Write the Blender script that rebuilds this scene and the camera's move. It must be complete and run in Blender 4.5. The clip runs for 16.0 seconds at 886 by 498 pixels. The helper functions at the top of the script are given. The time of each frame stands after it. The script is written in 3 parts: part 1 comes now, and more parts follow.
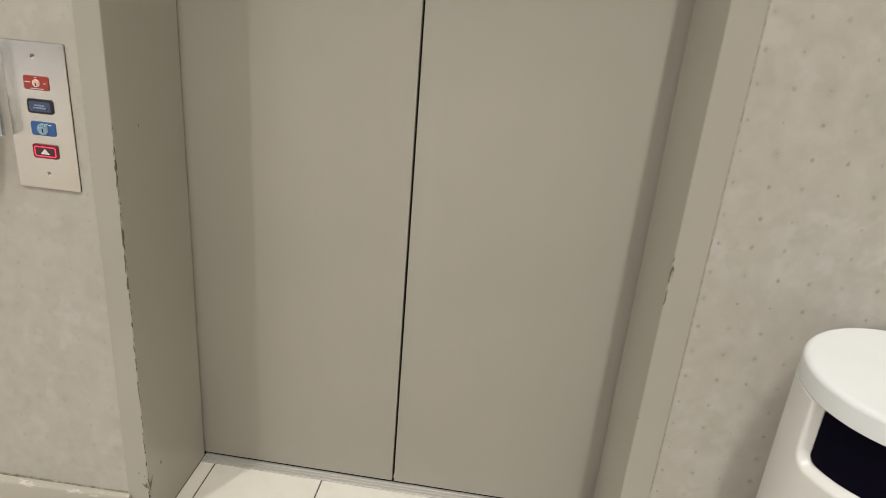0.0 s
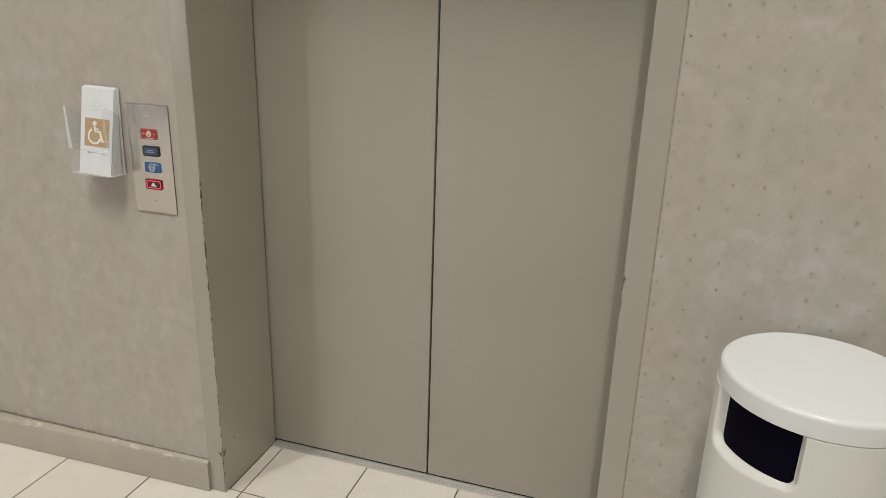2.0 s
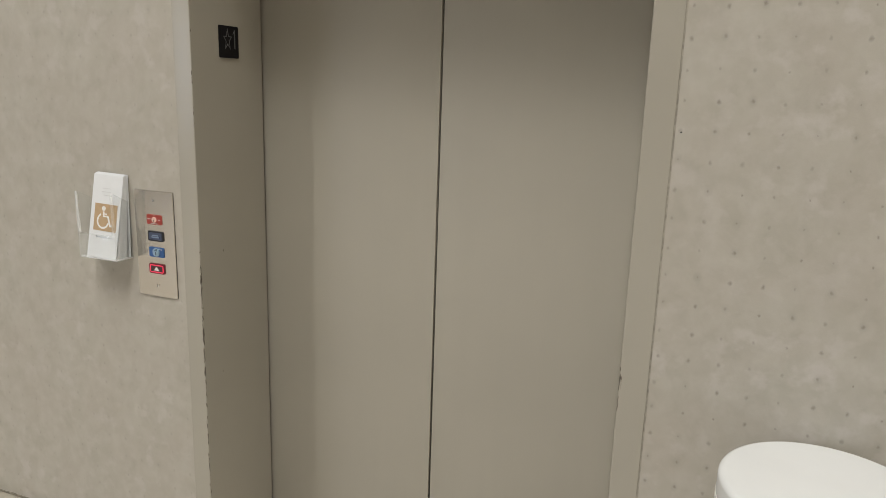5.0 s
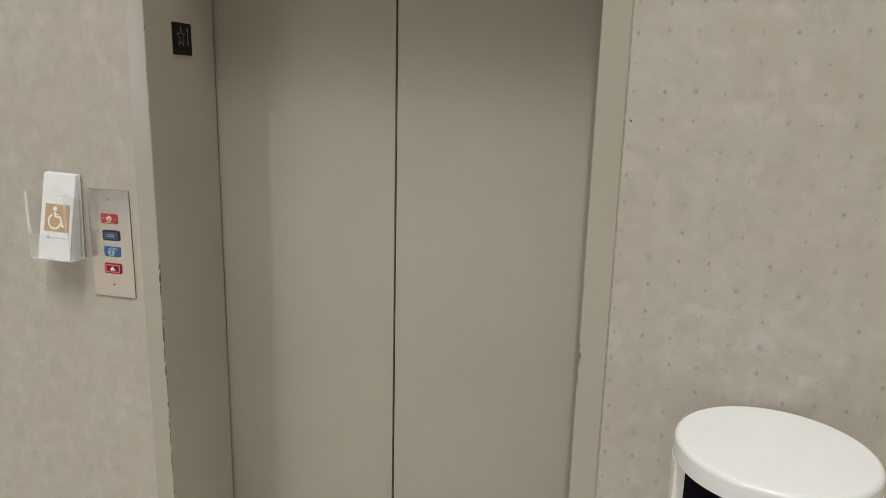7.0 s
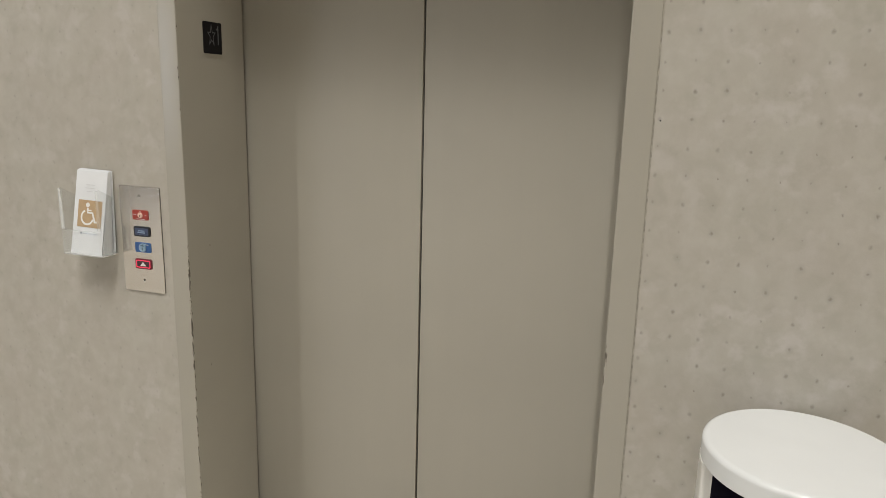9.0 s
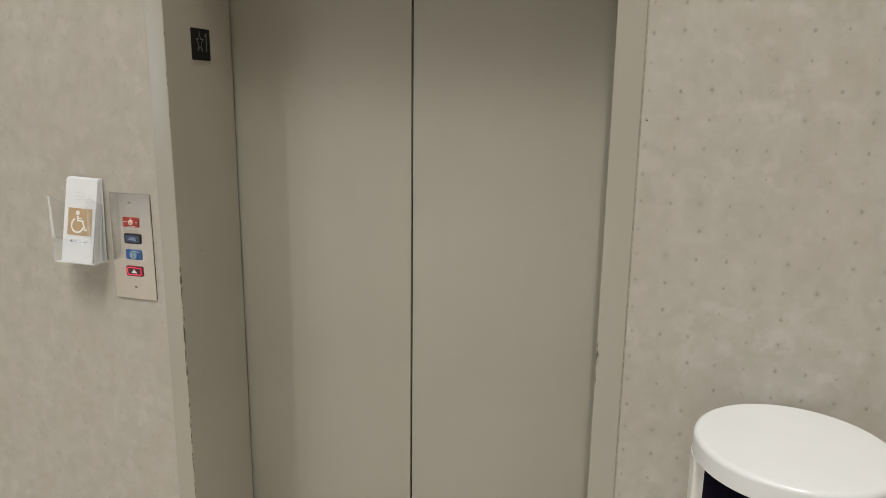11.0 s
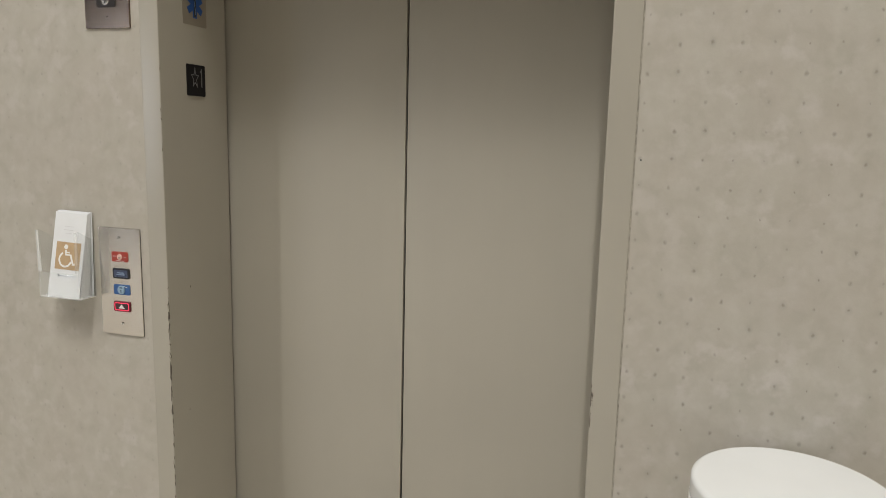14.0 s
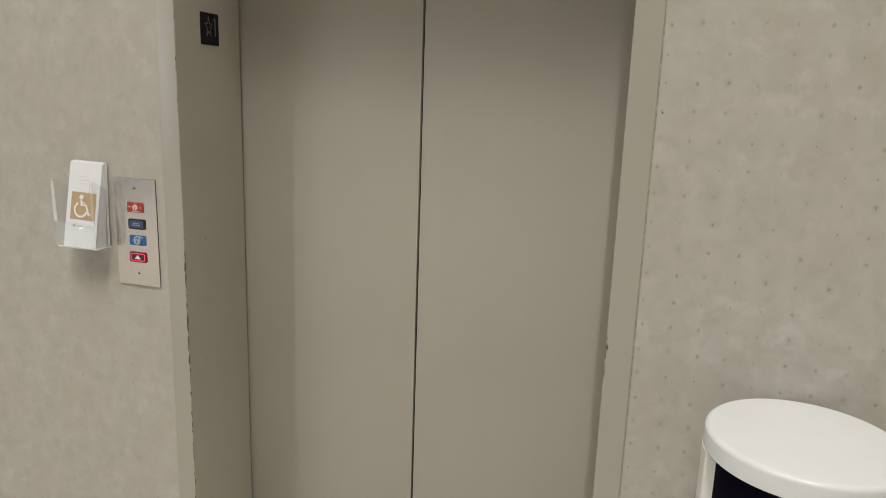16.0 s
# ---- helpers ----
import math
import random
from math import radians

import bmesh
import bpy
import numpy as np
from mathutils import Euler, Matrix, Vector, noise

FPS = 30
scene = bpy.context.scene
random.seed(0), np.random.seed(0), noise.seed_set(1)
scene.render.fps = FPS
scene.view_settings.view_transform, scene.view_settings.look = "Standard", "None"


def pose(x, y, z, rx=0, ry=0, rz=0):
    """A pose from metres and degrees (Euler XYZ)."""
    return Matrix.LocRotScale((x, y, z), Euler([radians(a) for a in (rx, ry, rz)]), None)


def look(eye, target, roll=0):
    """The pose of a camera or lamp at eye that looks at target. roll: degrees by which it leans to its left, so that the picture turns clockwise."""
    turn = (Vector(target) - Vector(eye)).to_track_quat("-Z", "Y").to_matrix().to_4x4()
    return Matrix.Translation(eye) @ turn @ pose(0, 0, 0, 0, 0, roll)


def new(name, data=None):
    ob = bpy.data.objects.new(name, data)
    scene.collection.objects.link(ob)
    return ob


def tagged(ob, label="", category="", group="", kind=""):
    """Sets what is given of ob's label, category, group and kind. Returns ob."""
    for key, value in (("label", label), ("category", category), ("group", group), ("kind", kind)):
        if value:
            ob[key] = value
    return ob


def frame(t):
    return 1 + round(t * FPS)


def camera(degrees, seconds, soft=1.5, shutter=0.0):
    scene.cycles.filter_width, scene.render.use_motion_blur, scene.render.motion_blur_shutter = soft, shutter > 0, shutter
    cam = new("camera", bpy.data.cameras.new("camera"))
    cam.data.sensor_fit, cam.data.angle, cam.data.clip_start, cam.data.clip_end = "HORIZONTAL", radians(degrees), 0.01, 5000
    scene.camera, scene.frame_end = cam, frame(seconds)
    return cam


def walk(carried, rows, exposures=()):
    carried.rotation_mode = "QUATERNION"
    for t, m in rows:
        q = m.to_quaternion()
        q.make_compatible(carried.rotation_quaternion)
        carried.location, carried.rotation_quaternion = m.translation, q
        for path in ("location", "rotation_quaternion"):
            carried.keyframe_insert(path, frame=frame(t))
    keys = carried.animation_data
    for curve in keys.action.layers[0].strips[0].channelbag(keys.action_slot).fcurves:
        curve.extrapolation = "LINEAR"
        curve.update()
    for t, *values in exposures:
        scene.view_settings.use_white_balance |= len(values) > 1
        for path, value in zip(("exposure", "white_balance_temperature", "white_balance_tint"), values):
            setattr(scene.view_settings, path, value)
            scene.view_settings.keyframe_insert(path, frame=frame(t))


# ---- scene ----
cam = camera(64.0, 16.0, soft=0.7, shutter=0.15)
PATH = [
    (0, (0.770, -1.236, 1.351), (0.588, 0.596, 0.581), 4.92),
    (0.3, (0.875, -1.339, 1.371), (0.684, 0.481, 0.642), 5.4),
    (0.5, (0.915, -1.385, 1.383), (0.752, 0.474, 0.666), 3.56),
    (0.7, (0.991, -1.415, 1.371), (0.679, 0.427, 0.743), 2.7),
    (1, (1.145, -1.409, 1.388), (0.647, 0.419, 0.753), 4.4),
    (1.5, (1.181, -1.435, 1.389), (0.559, 0.344, 0.72), 3.0),
    (2, (1.128, -1.494, 1.396), (0.559, 0.31, 0.749), 1.8),
    (2.5, (1.168, -1.489, 1.395), (0.607, 0.325, 0.777), 1.32),
    (3, (1.156, -1.485, 1.418), (0.602, 0.338, 0.801), 1.76),
    (3.2, (1.209, -1.445, 1.425), (0.553, 0.401, 1.026), 2.4),
    (5.3, (1.219, -1.423, 1.423), (0.516, 0.394, 0.969), 1.8),
    (5.5, (1.182, -1.475, 1.417), (0.553, 0.366, 0.952), 1.6),
    (6, (1.18, -1.483, 1.412), (0.609, 0.383, 0.977), 1.6),
    (6.5, (1.173, -1.492, 1.414), (0.607, 0.381, 0.998), 1.8),
    (7, (1.179, -1.498, 1.404), (0.647, 0.381, 0.972), 1.4),
    (7.5, (1.187, -1.507, 1.404), (0.663, 0.367, 0.94), 1.9),
    (8, (1.189, -1.501, 1.393), (0.606, 0.355, 0.927), 1.7),
    (8.5, (1.175, -1.506, 1.396), (0.57, 0.348, 0.951), 1.7),
    (9, (1.169, -1.505, 1.406), (0.58, 0.355, 0.967), 1.5),
    (11.5, (1.174, -1.516, 1.403), (0.612, 0.356, 0.977), 0.6),
    (12, (1.176, -1.506, 1.405), (0.619, 0.366, 0.973), 0.4),
    (12.5, (1.169, -1.512, 1.396), (0.62, 0.366, 0.984), 0.7),
    (13, (1.161, -1.506, 1.392), (0.618, 0.377, 0.993), 0.7),
    (13.5, (1.164, -1.499, 1.39), (0.615, 0.386, 1.008), 0.7),
    (14, (1.162, -1.505, 1.398), (0.614, 0.395, 1.078), 1.41),
    (14.5, (1.160, -1.501, 1.414), (0.614, 0.415, 1.227), 0.26),
    (15, (1.182, -1.472, 1.442), (0.607, 0.430, 1.205), -0.09),
    (15.2, (1.189, -1.463, 1.427), (0.628, 0.387, 1.050), -0.2),
    (15.5, (1.161, -1.480, 1.366), (0.641, 0.374, 0.860), 1.39),
    (15.7, (1.167, -1.484, 1.379), (0.621, 0.340, 0.872), 2.1),
    (16, (1.126, -1.523, 1.380), (0.589, 0.354, 0.951), 1.95),
]
EXPOSURES = [(0.0, -0.89), (0.5, -1.09), (1.0, -1.09), (2.0, -1.2), (3.0, -1.18), (5.5, -1.09), (9.0, -1.11), (13.5, -1.1), (14.5, -1.03), (15.2, -0.98), (15.5, -1.1), (16.0, -1.11)]
walk(cam, [(t, look(eye, target, roll)) for t, eye, target, roll in PATH], EXPOSURES)

# ---------------------------------------------------------------- light
world = bpy.data.worlds.new("world")
scene.world = world
world.use_nodes = True
world.node_tree.nodes["Background"].inputs[0].default_value = (0.9, 0.95, 1.0, 1)
world.node_tree.nodes["Background"].inputs[1].default_value = 0.02

CEILING = 9.70
# recessed linear lights, unseen, placed to fit the shadow edges: middle x, y, length, width, turn about z, watts
LINEAR = [(-2.15, -3.95, 3.60, 0.09, 61.4, 580.0), (1.40, -2.78, 1.12, 0.09, 95.0, 170.0), (1.51, -4.02, 1.26, 0.09, 95.0, 690.0), (1.62, -5.20, 1.00, 0.09, 95.0, 200.0), (-8.15, -8.15, 11.00, 0.30, 28.7, 680.0), (2.45, -10.20, 8.00, 0.26, 97.0, 170.0)]
# daylight in the glazed street entrance: x from, x to, height, watts
ENTRANCE = (-11.75, -9.10, 3.60, 260.0)
DAY_COLOUR = (0.87, 0.93, 1.08)
LAMP_COLOUR = (1.0, 0.966, 0.895)


# ---------------------------------------------------------------- materials
def nodes_of(name):
    m = bpy.data.materials.new(name)
    m.use_nodes = True
    nt = m.node_tree
    bsdf = nt.nodes["Principled BSDF"]
    return m, nt, bsdf


class Graph:
    """Small node-building shorthand."""

    def __init__(self, nt):
        self.nt = nt
        self.coord = nt.nodes.new("ShaderNodeTexCoord").outputs["Object"]

    def link(self, a, b):
        self.nt.links.new(a, b)

    def put(self, socket, value):
        if isinstance(value, bpy.types.NodeSocket):
            self.link(value, socket)
        else:
            socket.default_value = value

    def math(self, op, a, b=0.0, c=0.0, clamp=False):
        n = self.nt.nodes.new("ShaderNodeMath")
        n.operation, n.use_clamp = op, clamp
        for s, v in zip(n.inputs, (a, b, c)):
            self.put(s, v)
        return n.outputs[0]

    def mapped(self, scale=(1, 1, 1), move=(0, 0, 0)):
        n = self.nt.nodes.new("ShaderNodeMapping")
        n.inputs["Scale"].default_value = scale
        n.inputs["Location"].default_value = move
        self.link(self.coord, n.inputs["Vector"])
        return n.outputs[0]

    def noise(self, scale, detail=3.0, rough=0.5, vector=None, distortion=0.0):
        n = self.nt.nodes.new("ShaderNodeTexNoise")
        n.inputs["Scale"].default_value = scale
        n.inputs["Detail"].default_value = detail
        n.inputs["Roughness"].default_value = rough
        n.inputs["Distortion"].default_value = distortion
        self.link(vector or self.coord, n.inputs["Vector"])
        return n.outputs["Fac"]

    def ramp(self, value, low, high, to_low=0.0, to_high=1.0, smooth=False):
        n = self.nt.nodes.new("ShaderNodeMapRange")
        n.interpolation_type = "SMOOTHSTEP" if smooth else "LINEAR"
        for s, v in zip(n.inputs[:5], (value, low, high, to_low, to_high)):
            self.put(s, v)
        return n.outputs[0]

    def mix(self, factor, a, b):
        n = self.nt.nodes.new("ShaderNodeMix")
        n.data_type = "RGBA"
        self.put(n.inputs[0], factor)
        self.put(n.inputs[6], a if isinstance(a, bpy.types.NodeSocket) else (*a, 1))
        self.put(n.inputs[7], b if isinstance(b, bpy.types.NodeSocket) else (*b, 1))
        return n.outputs[2]

    def xyz(self, vector=None):
        n = self.nt.nodes.new("ShaderNodeSeparateXYZ")
        self.link(vector or self.coord, n.inputs[0])
        return n.outputs

    def bump(self, height, distance, strength=1.0):
        n = self.nt.nodes.new("ShaderNodeBump")
        n.inputs["Distance"].default_value = distance
        n.inputs["Strength"].default_value = strength
        self.link(height, n.inputs["Height"])
        return n.outputs[0]


def plain(name, colour, rough=0.5, metal=0.0, coat=0.0, vary=0.06, scale=30.0, bump=0.0):
    """Paint, plastic or metal with slight tonal variation."""
    m, nt, b = nodes_of(name)
    g = Graph(nt)
    n = g.noise(scale, 4)
    dark = tuple(c * (1 - vary) for c in colour)
    lite = tuple(min(1, c * (1 + vary)) for c in colour)
    g.link(g.mix(g.ramp(n, 0.3, 0.7), dark, lite), b.inputs["Base Color"])
    g.link(g.ramp(g.noise(scale * 2.3, 2), 0.3, 0.7, rough * 0.88, rough * 1.12), b.inputs["Roughness"])
    b.inputs["Metallic"].default_value = metal
    b.inputs["Coat Weight"].default_value = coat
    if bump:
        g.link(g.bump(g.noise(scale * 8, 2), bump), b.inputs["Normal"])
    return m


def wallcovering(name, dots, relief):
    """Mottled greige vinyl wallcovering printed with a square lattice of small soft smudges."""
    m, nt, b = nodes_of(name)
    g = Graph(nt)
    x, y, z = g.xyz()
    u = g.math("DIVIDE", g.math("SUBTRACT", x, 1.142), 0.0578)
    v = g.math("DIVIDE", g.math("SUBTRACT", z, 1.5285), 0.0564)
    iu, iv = g.math("ROUND", u), g.math("ROUND", v)
    cell = nt.nodes.new("ShaderNodeCombineXYZ")
    g.link(iu, cell.inputs[0]), g.link(iv, cell.inputs[1])
    wn = nt.nodes.new("ShaderNodeTexWhiteNoise")
    wn.noise_dimensions = "3D"
    g.link(cell.outputs[0], wn.inputs["Vector"])
    rnd = g.xyz(wn.outputs["Color"])
    wobble = g.noise(150, 2)
    du = g.math("ADD", g.math("SUBTRACT", g.math("SUBTRACT", u, iu), g.math("MULTIPLY", g.math("SUBTRACT", rnd[0], 0.5), 0.10)),
                g.math("MULTIPLY", g.math("SUBTRACT", wobble, 0.5), 0.10))
    dv = g.math("SUBTRACT", g.math("SUBTRACT", v, iv), g.math("MULTIPLY", g.math("SUBTRACT", rnd[1], 0.5), 0.10))
    d = g.math("SQRT", g.math("ADD", g.math("MULTIPLY", du, du), g.math("MULTIPLY", g.math("MULTIPLY", dv, dv), 0.55)))
    size = g.ramp(rnd[2], 0, 1, 0.045, 0.105)
    core = g.ramp(d, size, 0.0, 0.0, 1.0, smooth=True)
    halo = g.math("MULTIPLY", g.ramp(d, 0.19, 0.03, 0.0, 0.32, smooth=True), g.ramp(rnd[1], 0.45, 1.0))
    strength = g.ramp(rnd[0], 0.0, 1.0, 0.50, 1.0)
    dot = g.math("MULTIPLY", g.math("MAXIMUM", core, halo), g.math("MULTIPLY", strength, dots))
    blotch = g.noise(13, 5, 0.55, distortion=0.6)
    cloud = g.noise(34, 4, 0.6)
    grain = g.noise(420, 2)
    base = g.mix(g.ramp(blotch, 0.30, 0.70), (0.434, 0.410, 0.357), (0.506, 0.481, 0.430))
    smear = g.noise(1.0, 3, 0.5, g.mapped((30, 30, 24)))
    base = g.mix(g.ramp(smear, 0.42, 0.76, 0.0, 0.46), base, (0.570, 0.548, 0.508))
    tint = g.noise(5.0, 2)
    base = g.mix(g.ramp(tint, 0.40, 0.70, 0.0, 0.35), base, (0.480, 0.437, 0.388))
    base = g.mix(g.ramp(g.noise(9.0, 3), 0.52, 0.75, 0.0, 0.30), base, (0.460, 0.453, 0.392))
    pale = g.math("MULTIPLY", g.ramp(g.noise(17, 4, 0.55), 0.53, 0.66), g.ramp(g.noise(4.0, 2), 0.38, 0.62, 0.25, 1.0))
    base = g.mix(g.math("MULTIPLY", pale, 0.62), base, (0.580, 0.548, 0.520))
    base = g.mix(dot, base, (0.205, 0.175, 0.150))
    g.link(base, b.inputs["Base Color"])
    g.link(g.ramp(cloud, 0.3, 0.7, 0.50, 0.66), b.inputs["Roughness"])
    b.inputs["Specular IOR Level"].default_value = 0.35
    h = g.math("ADD", g.math("MULTIPLY", grain, 0.12), g.math("SUBTRACT", g.math("ADD", g.math("MULTIPLY", smear, 0.8), g.math("MULTIPLY", g.noise(70, 3), 0.45)), g.math("MULTIPLY", dot, 0.5)))
    g.link(g.bump(h, 0.0013, relief), b.inputs["Normal"])
    return m


def enamel(name, colour, rough=0.42):
    """Spray-painted sheet steel with fine orange peel and faint handling marks."""
    m, nt, b = nodes_of(name)
    g = Graph(nt)
    big = g.noise(2.2, 3)
    streak = g.noise(1.0, 3, 0.5, g.mapped((26, 26, 1.6)))
    speck = g.noise(620, 1)
    c = g.mix(g.ramp(big, 0.3, 0.7), tuple(k * 0.96 for k in colour), tuple(k * 1.03 for k in colour))
    c = g.mix(g.ramp(streak, 0.42, 0.75, 0.0, 0.16), c, tuple(k * 0.93 for k in colour))
    c = g.mix(g.ramp(speck, 0.55, 0.8, 0.0, 0.25), c, tuple(k * 0.86 for k in colour))
    g.link(c, b.inputs["Base Color"])
    g.link(g.ramp(streak, 0.3, 0.7, rough * 0.9, rough * 1.15), b.inputs["Roughness"])
    g.link(g.bump(g.math("ADD", speck, g.math("MULTIPLY", big, 3.0)), 0.00025, 0.6), b.inputs["Normal"])
    return m


def worn_enamel(name, colour, edge_x, chips):
    """Enamel on a jamb, knocked down to dark primer along its outer corner at x = edge_x. chips: (z, half length, reach) of worn stretches."""
    m, nt, b = nodes_of(name)
    g = Graph(nt)
    x, y, z = g.xyz()
    big, speck = g.noise(2.2, 3), g.noise(620, 1)
    c = g.mix(g.ramp(big, 0.3, 0.7), tuple(k * 0.96 for k in colour), tuple(k * 1.03 for k in colour))
    c = g.mix(g.ramp(speck, 0.55, 0.8, 0.0, 0.25), c, tuple(k * 0.86 for k in colour))
    away = g.math("ADD", g.math("ABSOLUTE", g.math("SUBTRACT", x, edge_x)), g.math("ABSOLUTE", y))
    rag = g.noise(1.0, 4, 0.65, g.mapped((260, 260, 55)))
    reach = None
    for zc, half, r in chips:
        here = g.ramp(g.math("ABSOLUTE", g.math("SUBTRACT", z, zc)), half, half * 0.55, 0.0, r, smooth=True)
        reach = here if reach is None else g.math("MAXIMUM", reach, here)
    limit = g.math("MULTIPLY", g.ramp(rag, 0.40, 0.72), reach)
    chip = g.math("LESS_THAN", away, limit)
    c = g.mix(chip, c, g.mix(g.noise(300, 2), (0.045, 0.038, 0.030), (0.16, 0.14, 0.115)))
    g.link(c, b.inputs["Base Color"])
    b.inputs["Roughness"].default_value = 0.22
    g.link(g.bump(g.math("SUBTRACT", g.math("ADD", g.math("MULTIPLY", speck, 0.3), big), chip), 0.0003, 0.6), b.inputs["Normal"])
    return m


def brushed(name, colour, along="z", rough=0.30):
    m, nt, b = nodes_of(name)
    g = Graph(nt)
    s = {"x": (4, 900, 900), "z": (900, 900, 4), "y": (900, 4, 900)}[along]
    n = g.noise(1.0, 3, 0.6, g.mapped(s))
    blot = g.noise(22, 3)
    g.link(g.mix(g.ramp(n, 0.25, 0.75), tuple(k * 0.97 for k in colour), colour), b.inputs["Base Color"])
    b.inputs["Metallic"].default_value = 1.0
    g.link(g.ramp(blot, 0.3, 0.7, rough * 0.95, rough * 1.05), b.inputs["Roughness"])
    return m


def porcelain(name):
    m, nt, b = nodes_of(name)
    g = Graph(nt)
    info = nt.nodes.new("ShaderNodeObjectInfo")
    c = g.mix(info.outputs["Random"], (0.700, 0.666, 0.603), (0.755, 0.727, 0.665))
    c = g.mix(g.ramp(g.noise(18, 5, 0.6), 0.45, 0.75, 0.0, 0.5), c, (0.66, 0.615, 0.53))
    c = g.mix(g.ramp(g.noise(260, 2), 0.62, 0.75, 0.0, 0.3), c, (0.52, 0.48, 0.41))
    g.link(c, b.inputs["Base Color"])
    g.link(g.ramp(g.noise(9, 4), 0.3, 0.7, 0.30, 0.46), b.inputs["Roughness"])
    g.link(g.bump(g.noise(40, 3), 0.0004, 0.4), b.inputs["Normal"])
    return m


def base_paint(name, colour):
    """Painted baseboard with pale scuffs along its upper edge."""
    m, nt, b = nodes_of(name)
    g = Graph(nt)
    x, y, z = g.xyz()
    big = g.noise(6, 3)
    c = g.mix(g.ramp(big, 0.3, 0.7), tuple(k * 0.95 for k in colour), tuple(k * 1.04 for k in colour))
    scuff = g.ramp(g.noise(1.0, 4, 0.7, g.mapped((22, 22, 90))), 0.56, 0.62)
    band = g.ramp(g.math("ABSOLUTE", g.math("SUBTRACT", z, 0.098)), 0.012, 0.004)
    g.link(g.mix(g.math("MULTIPLY", g.math("MULTIPLY", scuff, band), 0.8), c, (0.66, 0.62, 0.55)), b.inputs["Base Color"])
    b.inputs["Roughness"].default_value = 0.45
    g.link(g.bump(g.math("ADD", big, g.math("MULTIPLY", g.noise(180, 2), 0.2)), 0.0008, 0.5), b.inputs["Normal"])
    return m


def polymer(name, colour, rough, gloss=0.5):
    """Moulded plastic: even gloss, faint clouding of the colour, very shallow ripple."""
    m, nt, b = nodes_of(name)
    g = Graph(nt)
    n = g.noise(5, 3)
    g.link(g.mix(g.ramp(n, 0.3, 0.7), tuple(c * 0.97 for c in colour), tuple(c * 1.02 for c in colour)), b.inputs["Base Color"])
    b.inputs["Roughness"].default_value = rough
    b.inputs["Specular IOR Level"].default_value = gloss
    return m


def clear_acrylic(name, haze=0.05):
    """Thin clear sheet: light passes straight through, with a Fresnel gloss and a share of white haze."""
    m, nt, b = nodes_of(name)
    out = nt.nodes["Material Output"]
    clear = nt.nodes.new("ShaderNodeBsdfTransparent")
    clear.inputs[0].default_value = (0.97, 0.975, 0.975, 1)
    gloss = nt.nodes.new("ShaderNodeBsdfGlossy")
    gloss.inputs["Roughness"].default_value = 0.12
    facing = nt.nodes.new("ShaderNodeLayerWeight")
    power = nt.nodes.new("ShaderNodeMath")
    power.operation, power.inputs[1].default_value = "POWER", 3.0
    nt.links.new(facing.outputs["Facing"], power.inputs[0])
    sheen = nt.nodes.new("ShaderNodeMath")
    sheen.operation, sheen.inputs[1].default_value, sheen.inputs[2].default_value = "MULTIPLY_ADD", 0.3, 0.016
    nt.links.new(power.outputs[0], sheen.inputs[0])
    b.inputs["Base Color"].default_value = (0.85, 0.86, 0.86, 1)
    b.inputs["Roughness"].default_value = 0.4
    m1, m2 = nt.nodes.new("ShaderNodeMixShader"), nt.nodes.new("ShaderNodeMixShader")
    m1.inputs[0].default_value = haze
    nt.links.new(clear.outputs[0], m1.inputs[1]), nt.links.new(b.outputs[0], m1.inputs[2])
    nt.links.new(sheen.outputs[0], m2.inputs[0])
    nt.links.new(m1.outputs[0], m2.inputs[1]), nt.links.new(gloss.outputs[0], m2.inputs[2])
    nt.links.new(m2.outputs[0], out.inputs["Surface"])
    return m


def lit(name, colour, strength):
    m, nt, b = nodes_of(name)
    b.inputs["Base Color"].default_value = (*colour, 1)
    b.inputs["Emission Color"].default_value = (*colour, 1)
    b.inputs["Emission Strength"].default_value = strength
    return m


TAUPE = (0.424, 0.400, 0.345)
M_WALL_R = wallcovering("greige_wallcovering", 0.68, 0.58)
M_WALL_L = wallcovering("greige_wallcovering_faint", 0.27, 0.30)
M_DOOR = enamel("taupe_door_enamel", TAUPE)
M_JAMB = worn_enamel("taupe_jamb_enamel_worn", TAUPE, 0.0, [(0.50, 0.62, 0.0042), (0.80, 0.25, 0.0060), (0.07, 0.08, 0.0055), (1.45, 0.32, 0.0027), (1.736, 0.018, 0.0060)])
M_JAMB_R = worn_enamel("taupe_jamb_enamel", TAUPE, 1.07, [(0.846, 0.034, 0.0080), (0.790, 0.022, 0.0060), (0.50, 0.05, 0.003)])
M_HEAD = enamel("taupe_header_enamel", TAUPE)
# unseen walls and ceiling: tones picked to set the bounced light
M_PLASTER = plain("brown_low_bounce", (0.125, 0.104, 0.080), 0.6, scale=12, bump=0.0004)
M_PLASTER_PALE = plain("cream_side_bounce", (0.34, 0.30, 0.25), 0.6, scale=12, bump=0.0004)
M_CEILING = plain("grey_low_bounce", (0.26, 0.24, 0.215), 0.85, scale=60, bump=0.001)
M_BASE = base_paint("greige_baseboard_paint", (0.44, 0.41, 0.345))
M_TILE = porcelain("cream_porcelain_tile")
M_GROUT = plain("grey_brown_grout", (0.10, 0.09, 0.074), 0.9, vary=0.25, scale=120)
M_ABSORBER = plain("dark_bounce_absorber", (0.075, 0.058, 0.044), 0.95, vary=0.3, scale=180, bump=0.002)
M_CAULK = plain("greige_caulk", (0.44, 0.415, 0.36), 0.7, scale=90, vary=0.10)
